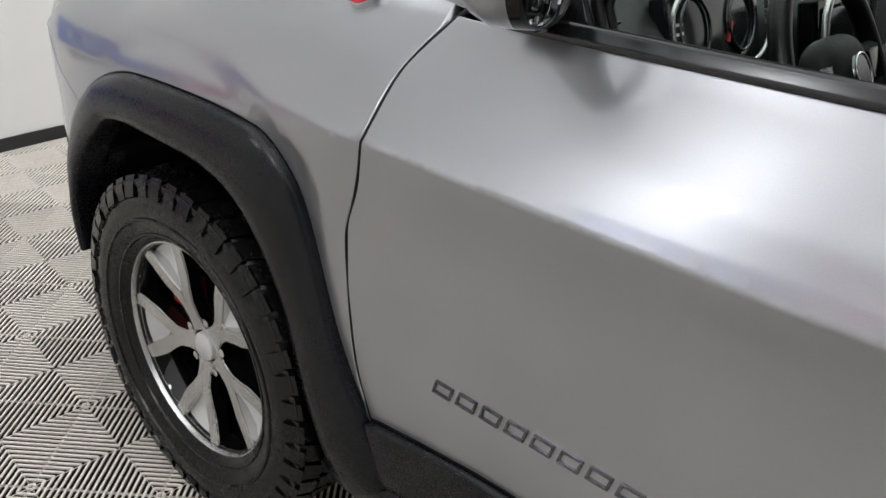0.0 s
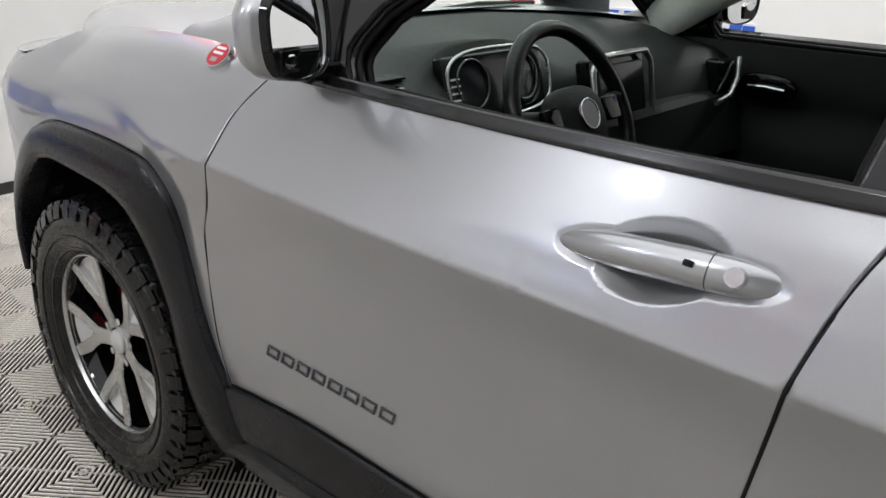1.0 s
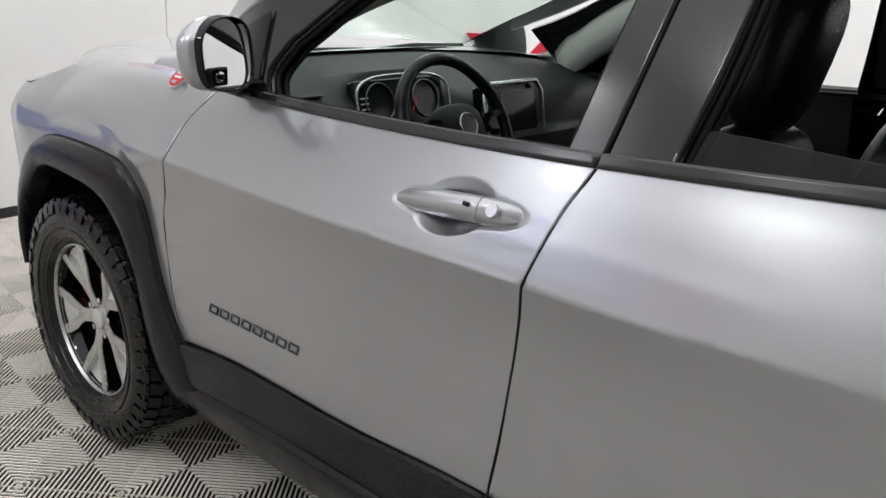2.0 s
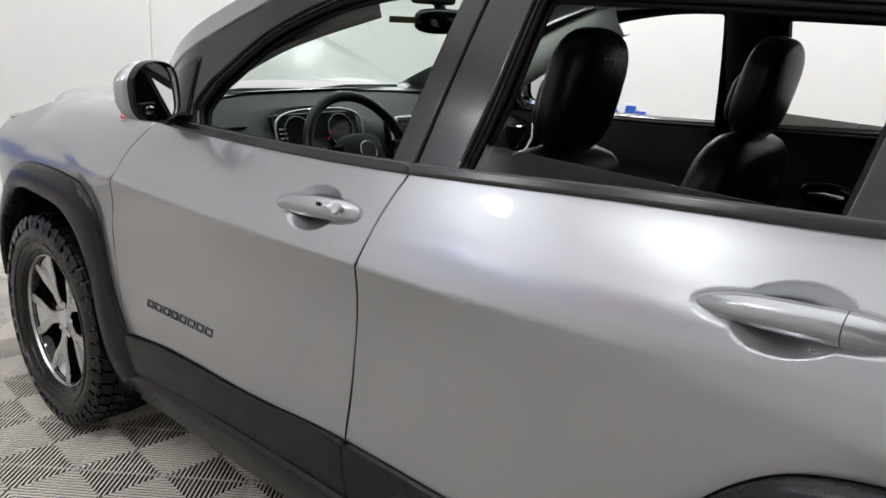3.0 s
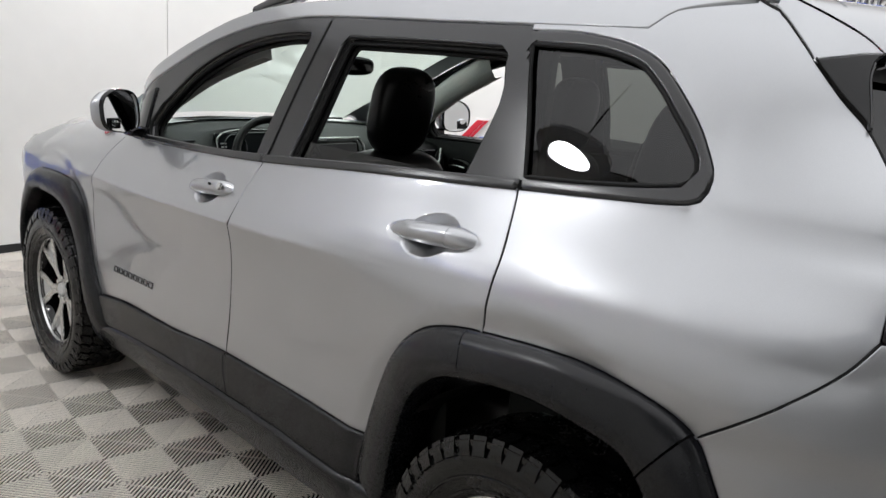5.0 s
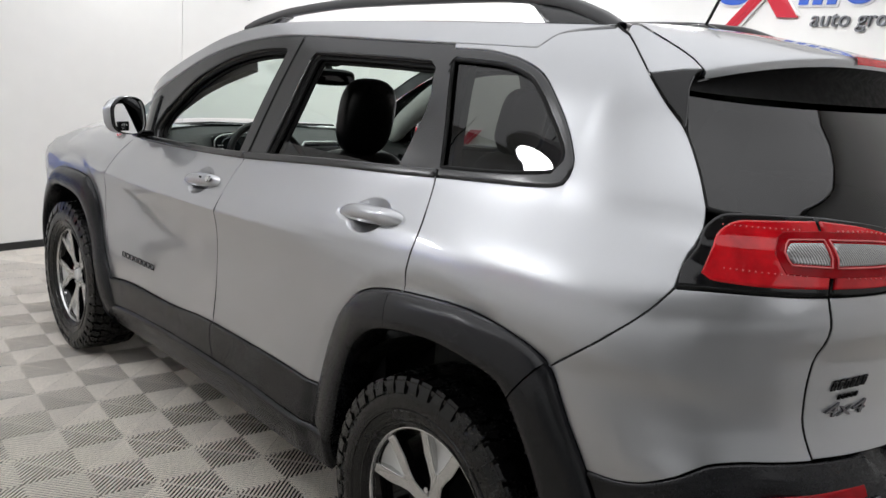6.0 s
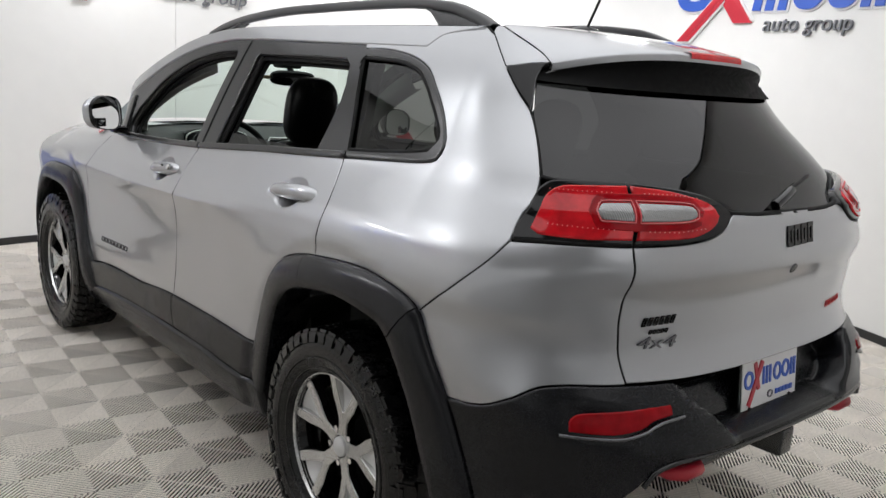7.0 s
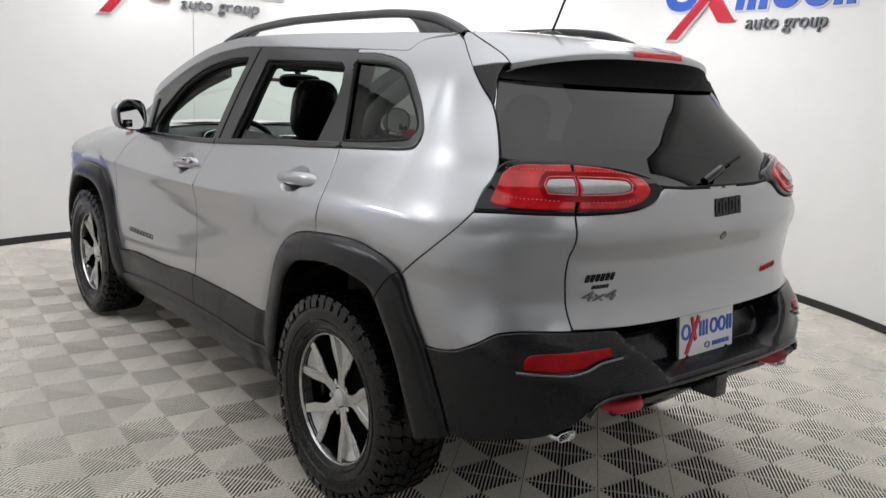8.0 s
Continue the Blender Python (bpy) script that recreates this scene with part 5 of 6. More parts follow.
sheet("mirror_pane", [[(x, pane_y(x, z), z) for x, _, z in super_ring(MX, MY, MZ, k * 0.0702, k * 0.0732)] for k in (1, 0.5, 0.01)], MIRROR, wing, "mirror glass")
spot_m = Matrix.Translation((MX - 0.032, pane_y(MX - 0.032, MZ - 0.042), MZ - 0.042)) @ Matrix.Rotation(math.atan(0.30), 4, "Z")
spot = boxed("blind_spot_mirror", (-0.026, 0.026, -0.007, 0.001, -0.019, 0.019), GLOSS, wing, 0.005, spot_m, "small stick-on mirror in a black frame")
bm = bmesh.new()
bmesh.ops.create_uvsphere(bm, u_segments=24, v_segments=12, radius=1, matrix=spot_m @ Matrix.Translation((0, -0.0045, 0)) @ Matrix.Diagonal((0.0225, 0.0035, 0.0155, 1)))
part("blind_spot_glass", bm, MIRROR, spot, "bulged mirror glass")
boxed("mirror_foot", (-0.80, -0.70, 2.02, 2.09, 1.128, 1.162), GLOSS, wing, 0.012, label="black mirror arm")
panel("sail_trim", outline([(2.025, 1.152), (2.10, 1.150), (2.19, 1.165), (2.25, 1.215)], [(2.25, 1.215), (2.14, 1.270), (2.045, 1.312)], [(2.045, 1.312), (2.04, 1.24), (2.025, 1.152)]), GLOSS, front_door, off=0.004, step=0.03, label="gloss black corner trim")

# dark tubes added in the gaps between the panels, standing for the gaps' shade
for owner, line in ((front_door, at_z(DOOR_A, 0.40, 1.13)), (rear_door, at_z(DOOR_B, 0.42, 1.57)), (rear_door, at_z(DOOR_C, 0.90, 1.56)), (car, SEAM_LAMP), (tailgate, HATCH), (tailgate, GATE_L), (front_door, at_s(CLAD_TOP, 2.232, 1.23)), (rear_door, at_s(CLAD_TOP, 1.22, 0.52))):
    tube("gap_seal", on_skin(spaced(line, 0.015), -0.0048), 0.0042, SEAL, owner)

# near-black sheet added behind the gaps, its colour standing for their shade
for s0, s1, z0, z1 in ((0.55, 2.36, 0.40, 1.10), (-0.25, 0.16, 0.97, 1.22)):
    u, w = np.linspace(s0, s1, 24), np.linspace(z0, z1, 14)
    g = np.stack(np.meshgrid(u, w, indexing="ij"), -1).reshape(-1, 2)
    sheet("inner_shell", on_skin(g, -0.030).reshape(24, 14, 3), VOID, car)

# the right-hand side
right = {front_door: sub(car, "front_door"), rear_door: sub(car, "rear_door"), quarter_window: sub(car, "quarter_window"), tail_lamp: sub(car, "tail_lamp", "red tail lamp in a gloss black housing"), gate_lamp: sub(tailgate, "gate_lamp"),
         wing: None}
right[wing] = sub(right[front_door], "door_mirror", "silver and black door mirror")
skip = ("wheel_well", "brake_caliper", "fender_badge", "badge_bar", "spoiler_fin", "spoiler_side")
for o in [o for o in car.children_recursive if o.type == "MESH"]:
    base = o.name.split(".")[0]
    if base in skip or o.parent.name.startswith(("wheel", "roof_rail", "exhaust", "rim", "tyre", "hub", "door_badge", "door_handle", "licence", "dealer", "model", "gate_badge")) or o.parent is tailgate:
        continue
    xs = [c[0] for c in o.bound_box]
    if max(xs) < -0.1 or base in ("front_bumper", "headlamp"):
        twin = mirrored(o, right.get(o.parent, o.parent))
        if o.parent in (front_door, rear_door, wing):
            for q in twin.data.vertices:   # the far sills sit a little lower
                q.co.z -= 0.016 * float(ramp(q.co.z, 1.05, 1.14) * ramp(q.co.z, 1.46, 1.27))


# ---- inside the car ----
cabin = sub(car, "cabin")


def rounded(name, cx, cy, cz, rx, ry, rz, mat, parent, m=None, e=0.5, label="", n=28):
    """A cushion: a ball with squared sides."""
    def p(c):
        return math.copysign(abs(c)**e, c)
    rows = []
    for i in range(n // 2 + 1):
        t = -math.pi / 2 + math.pi * i / (n // 2)
        rows.append([Vector((cx, cy, cz)) + Vector((rx * p(math.cos(t)) * p(math.cos(a)), ry * p(math.cos(t)) * p(math.sin(a)), rz * p(math.sin(t)))) for a in np.linspace(0, 2 * math.pi, n + 1)])
    if m is not None:
        rows = [[m @ q for q in r] for r in rows]
    return sheet(name, [[tuple(q) for q in r] for r in rows], mat, parent, label)


def seat(x, y, back=12, wide=0.235, name="front_seat"):
    s = sub(cabin, name, "black leather seat with a tall headrest")
    lean = Matrix.Translation((x, y, 0.62)) @ Matrix.Rotation(radians(back), 4, "X")
    rounded("cushion", x, y + 0.25, 0.58, wide, 0.27, 0.11, LEATHER, s, e=0.5)
    rounded("backrest", 0, 0, 0.25, wide, 0.085, 0.33, LEATHER, s, lean, e=0.55)
    rounded("backrest_bolster", 0, 0.0, 0.46, wide * 0.72, 0.075, 0.115, LEATHER, s, lean, e=0.6)
    h = rounded("headrest", 0, 0.01, 0.705, 0.112, 0.058, 0.140, LEATHER, s, lean, e=0.66, label="black leather headrest")
    rounded("headrest_pad", 0, 0.045, 0.665, 0.085, 0.040, 0.075, LEATHER, h, lean, e=0.6)
    for dx in (-0.055, 0.055):
        tube("headrest_post", [tuple(lean @ Vector((dx, 0.0, 0.50))), tuple(lean @ Vector((dx, 0.0, 0.62)))], 0.006, CHROME, s, "chrome headrest post")
    return s


seat(-0.345, 1.165)
seat(0.345, 1.03)
seat(-0.38, 0.20, 16, 0.22, "rear_seat")
seat(0.38, 0.20, 16, 0.22, "rear_seat")
seat(0.0, 0.20, 16, 0.17, "rear_seat")

# dashboard: a deep shelf with a hood over the dials
xs = np.linspace(-0.70, 0.70, 41)
DASH = [(1.86, 0.80), (1.90, 0.96), (1.925, 1.04), (1.975, 1.075), (2.06, 1.092), (2.20, 1.122), (2.38, 1.135), (2.50, 1.138)]
rows = []
for x in xs:
    hood = math.exp(-(abs(x + 0.275) / 0.20)**4)
    bow = 0.05 * (1 - (x / 0.7)**2)
    rows.append([(x * (1 - 0.26 * float(ramp(y, 2.0, 2.45))), y + bow + 0.085 * hood * (y < 1.99), z + 0.058 * hood * math.exp(-((y - 2.05) / 0.09)**2)) for y, z in DASH])
sheet("dashboard", rows, TRIM, cabin, "black soft dashboard", flip=True)
boxed("dash_lower", (-0.68, 0.68, 1.90, 2.3, 0.50, 0.98), TRIM, cabin, 0.04)
boxed("centre_console", (-0.12, 0.12, 1.0, 2.0, 0.45, 0.80), TRIM, cabin, 0.03, label="black centre console")
tilt = Matrix.Translation((-0.275, 2.035, 1.078)) @ Matrix.Rotation(radians(-18), 4, "X")
boxed("dial_panel", (-0.165, 0.165, 0.0, 0.03, -0.068, 0.062), SCREEN, cabin, 0.01, tilt, "dark instrument panel")
tube("dial_rim", [tuple(tilt @ Vector((0.172 * math.copysign(abs(math.cos(a))**0.6, math.cos(a)), -0.012, -0.004 + 0.072 * math.copysign(abs(math.sin(a))**0.6, math.sin(a))))) for a in np.linspace(0, 2 * math.pi, 40)[:-1]], 0.0042, ALLOY, cabin, "silver rim round the dials", closed=True)
for x in (-0.085, 0.085):
    tube("dial_ring", [tuple(tilt @ Vector((x + 0.05 * math.cos(a), -0.004, 0.05 * math.sin(a)))) for a in np.linspace(0, 2 * math.pi, 32)[:-1]], 0.003, DARK_CHROME, cabin, "dial ring", closed=True)
for k in range(4):
    flat_bar("dial_mark", -0.150, 0.015 - 0.014 * k, -0.125, 0.015 - 0.014 * k, 0.004, -0.004, WHITE, cabin, tilt)
flat_bar("dial_needle", 0.03, -0.03, 0.05, 0.0, 0.006, -0.004, CALIPER, cabin, tilt)
scr = Matrix.Translation((0.09, 1.935, 1.035)) @ Matrix.Rotation(radians(-14), 4, "X")
boxed("centre_screen", (-0.105, 0.105, 0.0, 0.03, -0.072, 0.062), SCREEN, cabin, 0.008, scr, "dark centre touch screen")
boxed("screen_bezel", (-0.128, 0.128, 0.012, 0.05, -0.14, 0.080), GLOSS, cabin, 0.012, scr, "gloss black bezel")
tube("screen_trim", [tuple(scr @ Vector(q)) for q in ((-0.132, 0.0, -0.10), (-0.134, -0.004, 0.05), (-0.11, -0.004, 0.082), (0.11, -0.004, 0.082), (0.134, -0.004, 0.05), (0.132, 0.0, -0.10))], 0.0075, ALLOY, cabin, "silver trim round the screen")
for x in (-0.60, 0.60):
    v = boxed("air_vent", (x - 0.05, x + 0.05, 2.03, 2.07, 1.055, 1.094) if x < 0 else (x - 0.045, x + 0.045, 1.90, 1.95, 0.97, 1.06), GLOSS, cabin, 0.01, label="black air vent")
for k in range(5):
    flat_bar("vent_slat", -0.615 + 0.02 * k, 0, -0.595 + 0.02 * k, 0, 0.05, 0, SEAL, cabin, Matrix.Translation((0, 2.10, 1.1025)) @ Matrix.Rotation(radians(-90), 4, "X"))
tube("vent_trim", [(0.66, 1.895, 1.065), (0.645, 1.885, 1.01), (0.60, 1.88, 0.965), (0.52, 1.88, 0.955)], 0.008, ALLOY, cabin, "silver vent trim")

# steering wheel
st = Matrix.Translation((-0.275, 1.835, 1.035)) @ Matrix.Rotation(radians(-28), 4, "X")
steering = sub(cabin, "steering_wheel", "black leather steering wheel")
tube("wheel_rim", [tuple(st @ Vector((0.187 * math.cos(a), 0, 0.187 * math.sin(a)))) for a in np.linspace(0, 2 * math.pi, 60)[:-1]], 0.0165, LEATHER, steering, closed=True)
rounded("hub_pad", 0, 0.0, -0.005, 0.088, 0.035, 0.070, TRIM, steering, st, e=0.7)
for a in (8, 172, 250, 290):
    d = Vector((math.cos(radians(a)), 0, math.sin(radians(a))))
    tube("wheel_spoke", [tuple(st @ (d * 0.07)), tuple(st @ (d * 0.182))], 0.014, TRIM if a < 200 else DARK_CHROME, steering)
bm = bmesh.new()
bmesh.ops.create_cone(bm, segments=28, radius1=0.030, radius2=0.027, depth=0.008, cap_ends=True, matrix=st @ Matrix.Translation((0, -0.036, 0)) @ Matrix.Rotation(math.pi / 2, 4, "X"))
part("hub_badge", bm, DARK_CHROME, steering, "round grey hub badge")
tube("hub_badge_ring", [tuple(st @ Vector((0.030 * math.cos(a), -0.040, 0.030 * math.sin(a)))) for a in np.linspace(0, 2 * math.pi, 30)[:-1]], 0.002, CHROME, steering, closed=True)
for sgn in (-1, 1):
    boxed("switch_pad", (sgn * 0.105 - 0.026, sgn * 0.105 + 0.026, -0.028, -0.012, -0.022, 0.028), GLOSS, steering, 0.006, st)

# inner door panels, pillars, mirror
A_LINING = {-1: [(2.40, 1.125), (2.30, 1.175), (2.04, 1.315), (1.80, 1.428), (1.50, 1.525)], 1: [(2.34, 1.085), (2.18, 1.150), (1.97, 1.275), (1.77, 1.385), (1.50, 1.500)]}
for sgn in (-1, 1):
    for y0, y1 in ((1.20, 2.10), (0.35, 1.10)):
        ys, zs = np.linspace(y0, y1, 14), np.linspace(0.55, 1.0, 10)
        rows = [[(sgn * (float(half_width(y, 1.12 if z > 0.95 else z)) - (0.11 if z < 0.9 else 0.085)), y, z if z < 0.99 else float(BELT_LOW(y)) - 0.006) for z in list(zs)] + [(sgn * (float(half_width(y, BELT_LOW(y))) - 0.02), y, float(BELT_LOW(y)) - 0.006)] for y in ys]
        if sgn > 0:
            rows = [[(x, y, z - 0.016 * float(ramp(z, 1.05, 1.12))) for x, y, z in r] for r in rows]
        dp = sheet("door_panel", rows, TRIM, cabin, "black inner door panel", flip=sgn > 0)
        hy = y0 + (0.62 if y0 > 1 else 0.45)
        rounded("handle_bowl", sgn * 0.715, hy, 0.985, 0.012, 0.085, 0.04, GLOSS, dp, e=0.8)
        tube("inner_handle", [(sgn * 0.70, hy - 0.055, 0.985), (sgn * 0.695, hy, 0.988), (sgn * 0.70, hy + 0.05, 0.982)], 0.009, CHROME, dp, "chrome inner door handle")
    # inner pillar linings
    for pts, wide, mat in ((A_LINING[sgn], 0.045, LINER), ([(1.09, 1.20), (1.09, 1.35), (1.075, 1.56)], 0.075, TRIM), ([(0.20, 1.24), (0.25, 1.40), (0.30, 1.56)], 0.06, TRIM)):
        q = spaced(pts, 0.04)
        rows = []
        for s, z in q:
            p, n = skin(s, z), skin_normal(s, z)
            c = p - (0.055 if wide > 0.05 else 0.075) * n
            d = np.array((0, 1.0, 0)) if wide > 0.05 else np.array((0.0, 0.55, 1.05)) * 1.2
            rows.append([(-sgn * (c + d * k + n * h)[0], (c + d * k + n * h)[1], (c + d * k + n * h)[2]) for k, h in ((-wide, 0.03), (-wide * 0.8, -0.012), (0, -0.022), (wide * 0.8, -0.012), (wide, 0.03))])
        sheet("pillar_lining", rows, mat, cabin, "inner pillar lining", flip=sgn < 0)
    q = spaced([(1.6, 1.55), (1.2, 1.575), (0.6, 1.58), (0.0, 1.57)], 0.05)
    rows = []
    for s, z in q:
        p = on_skin([(s, z)], -0.03)[0]
        rows.append([(-sgn * p[0], p[1], p[2] - 0.045), (-sgn * (p[0] + 0.05), p[1], p[2] - 0.03), (-sgn * (p[0] + 0.12), p[1], p[2] + 0.03)])
    sheet("roof_lining", rows, LINER, cabin, "grey roof lining edge", flip=sgn < 0)
rvm = sub(cabin, "rear_view_mirror", "black rear-view mirror")
rounded("mirror_case", 0.0, 1.775, 1.432, 0.125, 0.026, 0.038, GLOSS, rvm, e=0.6)
tube("mirror_stalk", [(0, 1.79, 1.46), (0, 1.84, 1.53)], 0.016, TRIM, rvm)
boxed("sensor_cover", (-0.06, 0.06, 1.78, 1.88, 1.48, 1.54), TRIM, rvm, 0.02)
TAG = material("brown_card", (0.20, 0.15, 0.07), 0.7, wear=0.1)
boxed("card_tag", (-0.235, -0.125, 1.772, 1.775, 1.424, 1.442), TAG, cabin, 0.0005, label="small brown card tag")
boxed("sun_visor", (-0.52, -0.14, 1.60, 1.74, 1.560, 1.575), LINER, cabin, 0.006, label="grey sun visor")
boxed("parcel_cover", (-0.55, 0.55, -0.55, 0.05, 0.90, 0.94), TRIM, cabin, 0.01, label="black luggage cover")
for sgn in (-1, 1):
    boxed("trunk_side", (sgn * 0.66 - 0.02, sgn * 0.66 + 0.02, -0.5, 0.2, 0.6, 1.22), TRIM, cabin, 0.01)
# wipers
rear_wiper = sub(tailgate, "rear_wiper", "black rear wiper")
p0, p1 = on_skin([(-1.50, 1.215)], 0.012)[0], on_skin([(-1.80, 1.268)], 0.014)[0]
tube("wiper_blade", [tuple(p0), tuple((p0 + p1) / 2 + (0, -0.004, 0.004)), tuple(p1)], 0.006, SEAL, rear_wiper)
pm = p0 * 0.62 + p1 * 0.38
tube("wiper_arm", [tuple(p0 + (-0.015, -0.008, -0.012)), tuple(p0 * 0.8 + p1 * 0.2 + (0, -0.012, 0.002)), tuple(pm + (0, -0.008, 0.002))], 0.014, GLOSS, rear_wiper)
for x0 in (-0.45, 0.05):
    tube("front_wiper", [(x0, 2.55, 1.135), (x0 + 0.25, 2.57, 1.145), (x0 + 0.5, 2.55, 1.14)], 0.010, SEAL, car, "black front wiper")


# ---- signs on the wall ----
def bend(bm, angle, z0):
    """Flat sign shapes (u right, depth outwards from the wall, v up) laid on the round wall."""
    for q in bm.verts:
        u, d, v = q.co
        a = radians(angle) - u / RADIUS
        q.co = (CX + (RADIUS - d) * math.cos(a), CY + (RADIUS - d) * math.sin(a), z0 + v)


def slab(bm, poly, d0, d1):
    a = [bm.verts.new((u, d0, v)) for u, v in poly]
    b = [bm.verts.new((u, d1, v)) for u, v in poly]
    n = len(poly)
    bm.faces.new(b)
    for i in range(n):
        j = (i + 1) % n
        bm.faces.new((a[i], a[j], b[j], b[i]))


def ring_slab(bm, cu, cv, ru, rv, wide, d0, d1, lean=0.12, n=40):
    loops = []
    for k, d in ((0, d0), (0, d1), (wide, d1), (wide, d0)):
        loop = []
        for i in range(n):
            a = 2 * math.pi * i / n
            u, v = (ru - k) * math.copysign(abs(math.cos(a))**0.85, math.cos(a)), (rv - k) * math.copysign(abs(math.sin(a))**0.85, math.sin(a))
            loop.append(bm.verts.new((cu + u + lean * v, d, cv + v)))
        loops.append(loop)
    for i in range(n):
        j = (i + 1) % n
        for a, b in ((0, 1), (1, 2), (2, 3)):
            bm.faces.new((loops[a][i], loops[a][j], loops[b][j], loops[b][i]))


def wall_sign(angle, z0):
    sign = tagged(new("wall_sign"), "raised blue and red logo shapes with grey words", "sign", "signs round the booth wall")
    H = 0.33

    def piece(name, make, mat, label, grow=0.014):
        bm = bmesh.new()
        make(bm, 0.0, 0.022, 0.0)
        bmesh.ops.recalc_face_normals(bm, faces=bm.faces)
        bend(bm, angle, z0)
        ob = part(name, bm, mat, sign, label, smooth=False)
        bm = bmesh.new()
        make(bm, -0.004, 0.012, grow)
        bmesh.ops.recalc_face_normals(bm, faces=bm.faces)
        bend(bm, angle, z0)
        part("white_backing", bm, WHITE, ob, smooth=False)

    def leg(u0, v0, u1, v1, wide, f0=0.0):
        def make(bm, d0, d1, g):
            slab(bm, [(u0 - wide / 2 - g, v0 - g), (u0 + wide / 2 + g, v0 - g), (u1 + wide / 2 + g, v1 + g), (u1 - wide / 2 - g, v1 + g)], d0 + f0, d1 + f0)
        return make

    def ring(cu, ru):
        return lambda bm, d0, d1, g: ring_slab(bm, cu, H / 2, ru + g, H / 2 + g, 0.075 + 2 * g, d0, d1)
    piece("blue_ring", ring(-0.245, 0.155), BLUE, "blue ring")
    piece("red_bar", leg(-0.335, -0.225, 0.265, 0.465, 0.062, 0.004), RED, "long red diagonal bar")
    piece("red_bar", leg(-0.285, -0.225, 0.315, 0.465, 0.030, 0.004), RED, "thin red diagonal bar")
    piece("red_bar", leg(-0.235, 0.445, 0.155, -0.085, 0.150, 0.001), RED, "wide red diagonal bar")
    for u in (0.275, 0.375, 0.475):
        piece("blue_bar", leg(u - 0.02, 0, u + 0.02, H, 0.066), BLUE, "blue bar")
    piece("blue_ring", ring(0.665, 0.130), BLUE, "blue ring")
    piece("blue_ring", ring(0.930, 0.130), BLUE, "blue ring")
    piece("blue_bar", leg(1.09, 0, 1.13, H, 0.07), BLUE, "blue bar")
    piece("blue_bar", leg(1.20, 0, 1.20, H * 0.9, 0.07), BLUE, "blue bar")
    words = lettering("auto group", 0.152, SIGN_GREY, sign, Matrix.Translation((0.67, 0.012, -0.098)) @ Matrix.Rotation(math.pi / 2, 4, "X") @ Matrix.Diagonal((1, 1, 1, 1)), "lettering", 0.010, 0.15, 1.03)
    bm = bmesh.new()
    bm.from_mesh(words.data)
    bmesh.ops.subdivide_edges(bm, edges=[e for e in bm.edges if e.calc_length() > 0.05], cuts=2)
    for q in bm.verts:
        q.co.y = 0.012 + 0.010 * (1 if q.co.y < 0.012 else -1)
    bend(bm, angle, z0)
    bm.to_mesh(words.data)
    bm.free()
    words["label"] = "grey raised words"
    return sign


wall_sign(2.9, 2.12)
wall_sign(86.0, 2.12)
wall_sign(43.6, 0.555)
wall_sign(127.0, 0.575)
wall_sign(168.0, 2.12)

# ---- lamps under the ceiling: two inferred, four added for fill ----
for dx, dy, _ in DISCS:
    lampshade = tagged(new("ceiling_lamp"), "round white ceiling disc lamp, four of the six added", "lamp", "disc lamps")
    lampshade.matrix_world = pose(dx, dy, 2.70)
    shade = revolve([(0.0, 0.24), (0.03, 0.235), (0.06, 0.10), (0.06, 0.0)], 40, "shade", WHITE, lampshade)
    shade.data.transform(Matrix.Rotation(-math.pi / 2, 4, "Y"))
    tube("cord", [(0, 0, 0.05), (0, 0, 0.74)], 0.006, SEAL, lampshade)

# ---- dry leaf ----
leaf_at = (-0.506, 2.166)
bm = bmesh.new()
for k in range(9):
    a = 2 * math.pi * k / 9
    r = 0.024 if k % 2 else 0.034
    bm.verts.new((leaf_at[0] + r * math.cos(a), leaf_at[1] + 0.7 * r * math.sin(a), 0.004 + 0.008 * (k % 3) / 2))
bm.faces.new(bm.verts)
bmesh.ops.triangulate(bm, faces=bm.faces)
bmesh.ops.solidify(bm, geom=bm.faces[:], thickness=0.0012)
LEAF = material("dry_leaf", (0.36, 0.24, 0.12), 0.7, grain=0.3, grain_size=80)
tagged(part("dry_leaf", bm, LEAF, None), "small curled dry brown leaf on the floor", "leaf")

# ---- floor tiles ----
# square open tiles, each cut by its diagonals into four fields of ribs that run out to the nearest edge
GRID_X, GRID_Y, GRID_TURN, TILE = -0.969, 2.377, -49.63, 0.2828
RIBS, HALF_T, DEEP = 20, TILE / 2, 0.0046
pitch = TILE / RIBS


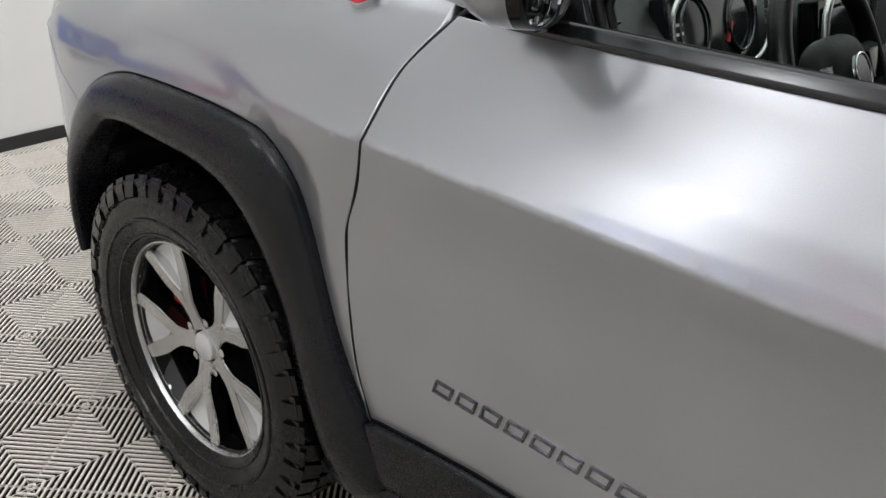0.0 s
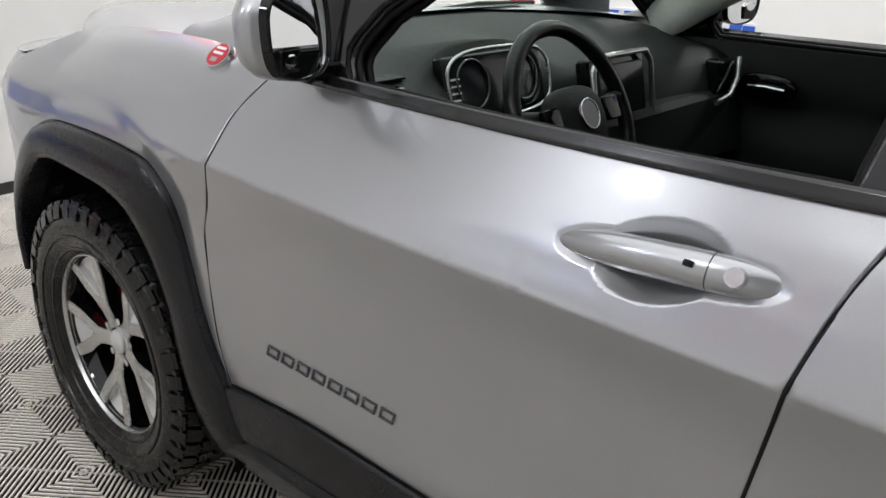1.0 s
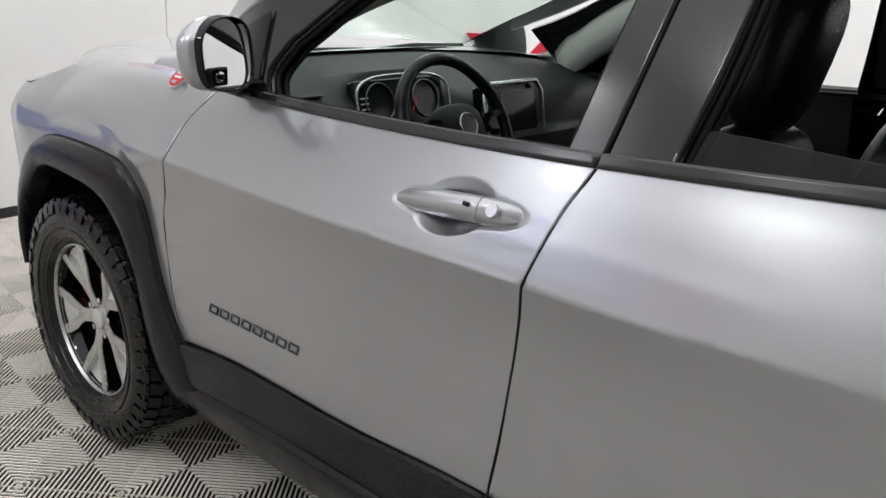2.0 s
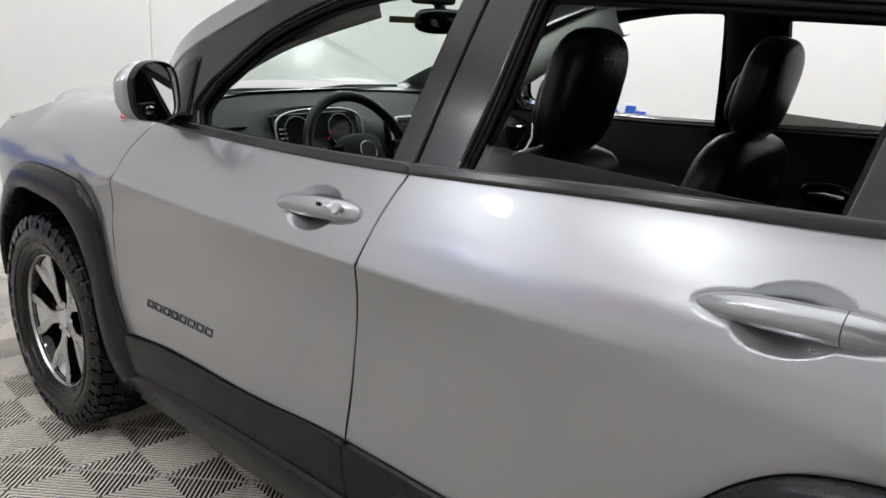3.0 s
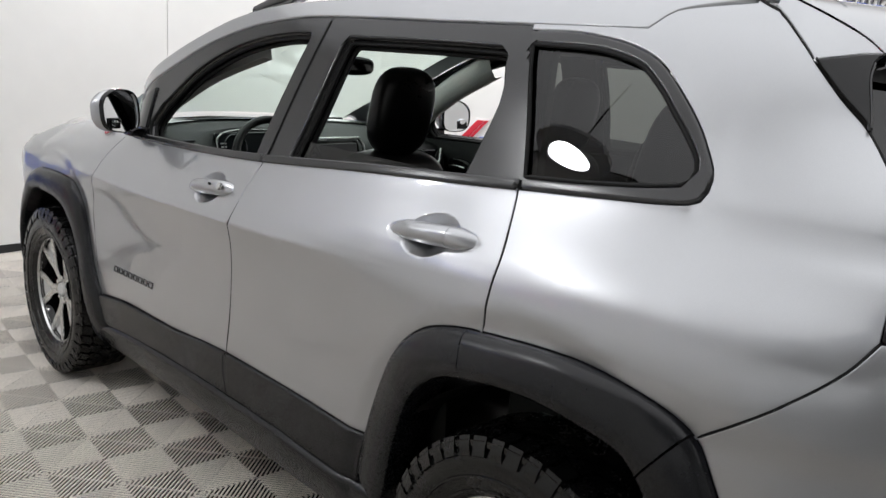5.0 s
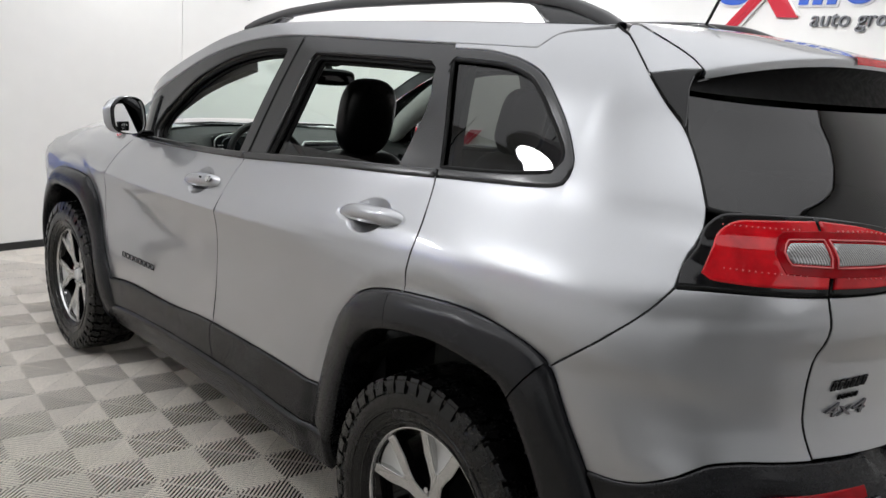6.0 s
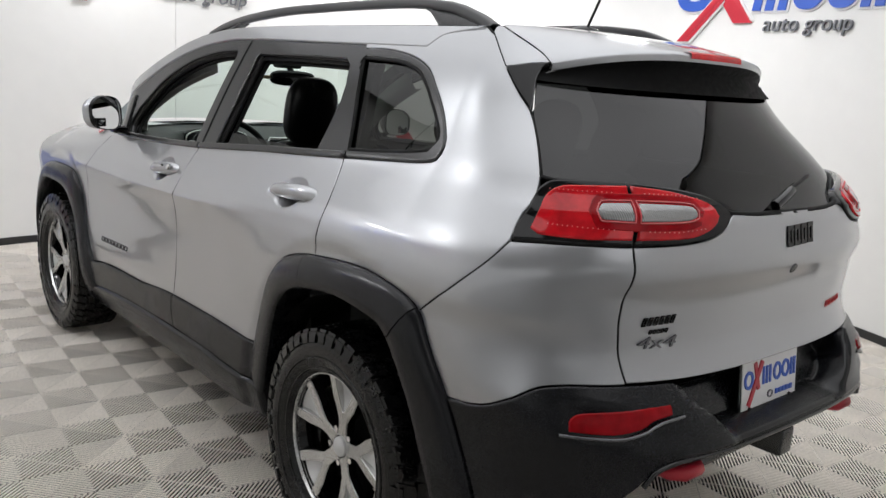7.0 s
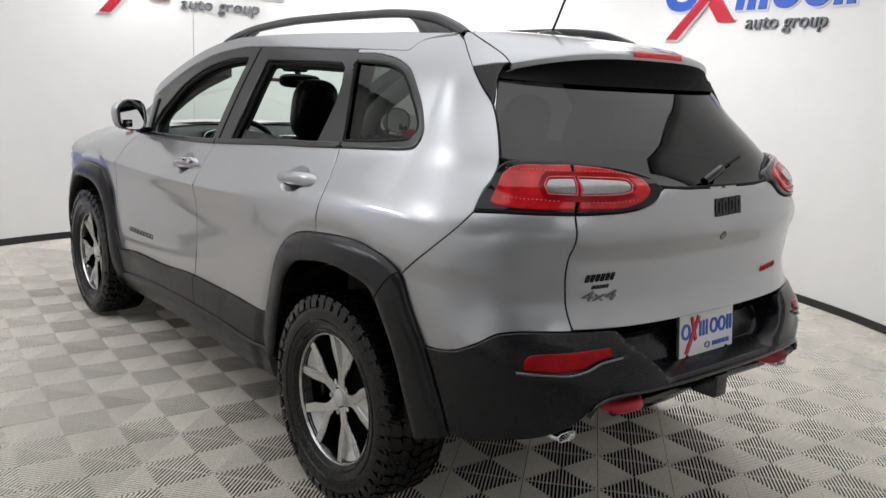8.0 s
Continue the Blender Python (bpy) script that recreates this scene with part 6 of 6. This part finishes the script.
def tile_mesh():
    tv, tf = [], []

    def rib(x0, x1, y0, y1, z1, m):
        k = len(tv)
        tv.extend([tuple(m @ Vector(q)) for q in ((x0, y0, -DEEP), (x1, y0, -DEEP), (x1, y1, -DEEP), (x0, y1, -DEEP), (x0, y0, z1), (x1, y0, z1), (x1, y1, z1), (x0, y1, z1))])
        tf.extend([tuple(k + i for i in f) for f in ((4, 5, 6, 7), (0, 1, 5, 4), (1, 2, 6, 5), (2, 3, 7, 6), (3, 0, 4, 7))])
    for k in range(4):
        m = Matrix.Rotation(math.pi / 2 * k, 4, "Z")
        for i in range(RIBS):
            c, w = -HALF_T + (i + 0.5) * pitch, pitch * 0.175
            lo, hi = abs(c) + 0.001, HALF_T - 0.0012
            if hi - lo > 0.004:
                rib(c - w, c + w, lo, hi, 0.0, m)
        rib(-HALF_T + 0.001, HALF_T - 0.001, HALF_T - 0.0026, HALF_T - 0.0014, -0.0030, m)
        rib(0.002, HALF_T * 1.40, -0.0006, 0.0006, -0.0030, Matrix.Rotation(math.pi / 2 * k + math.pi / 4, 4, "Z"))
    return tv, tf


tv, tf = tile_mesh()
tile_me = bpy.data.meshes.new("floor_tile")
tile_me.from_pydata(tv, [], tf)
tile_me.materials.append(RIB)
floor = tagged(new("floor"), "grey ribbed open plastic floor tiles, ribs turned in every quarter", "floor", kind="structure")
turn = Matrix.Translation((GRID_X, GRID_Y, 0)) @ Matrix.Rotation(radians(GRID_TURN), 4, "Z")
rest_v, rest_f = [], []
local = np.array(tv)
spin = np.array(turn.to_3x3())
for i in range(-24, 25):
    for j in range(-24, 25):
        p = turn @ Vector(((i + 0.5) * TILE, (j + 0.5) * TILE, 0))
        if math.hypot(p.x - CX, p.y - CY) > 3.74:
            continue
        if p.x < 0.05 and p.y < 4.6:
            o = new("floor_tile", tile_me)
            o.parent = floor
            o.matrix_basis = turn @ Matrix.Translation(((i + 0.5) * TILE, (j + 0.5) * TILE, 0))
        else:
            k = len(rest_v) * len(tv)
            rest_v.append(local @ spin.T + np.array(p))
            rest_f.extend([tuple(k + a for a in f) for f in tf])
rest = mesh_ob("far_tiles", np.concatenate(rest_v), rest_f, RIB, floor, "more of the grey ribbed tiles", smooth=False)
tagged(rest, kind="stuff")
# unseen floor outside the booth, added to bounce light onto the lower body
v, f, n = [], [], 72
for i in range(n):
    a = 2 * math.pi * i / n
    v += [(CX + 3.66 * math.cos(a), CY + 3.66 * math.sin(a), 0.003), (CX + 9 * math.cos(a), CY + 9 * math.sin(a), 0.003)]
    f.append((2 * i, 2 * i + 1, (2 * i + 3) % (2 * n), (2 * i + 2) % (2 * n)))
tagged(mesh_ob("floor_hall", v, f, HALL_FLOOR, None, smooth=False), "unseen plain grey hall floor added outside the booth", "floor", kind="structure")
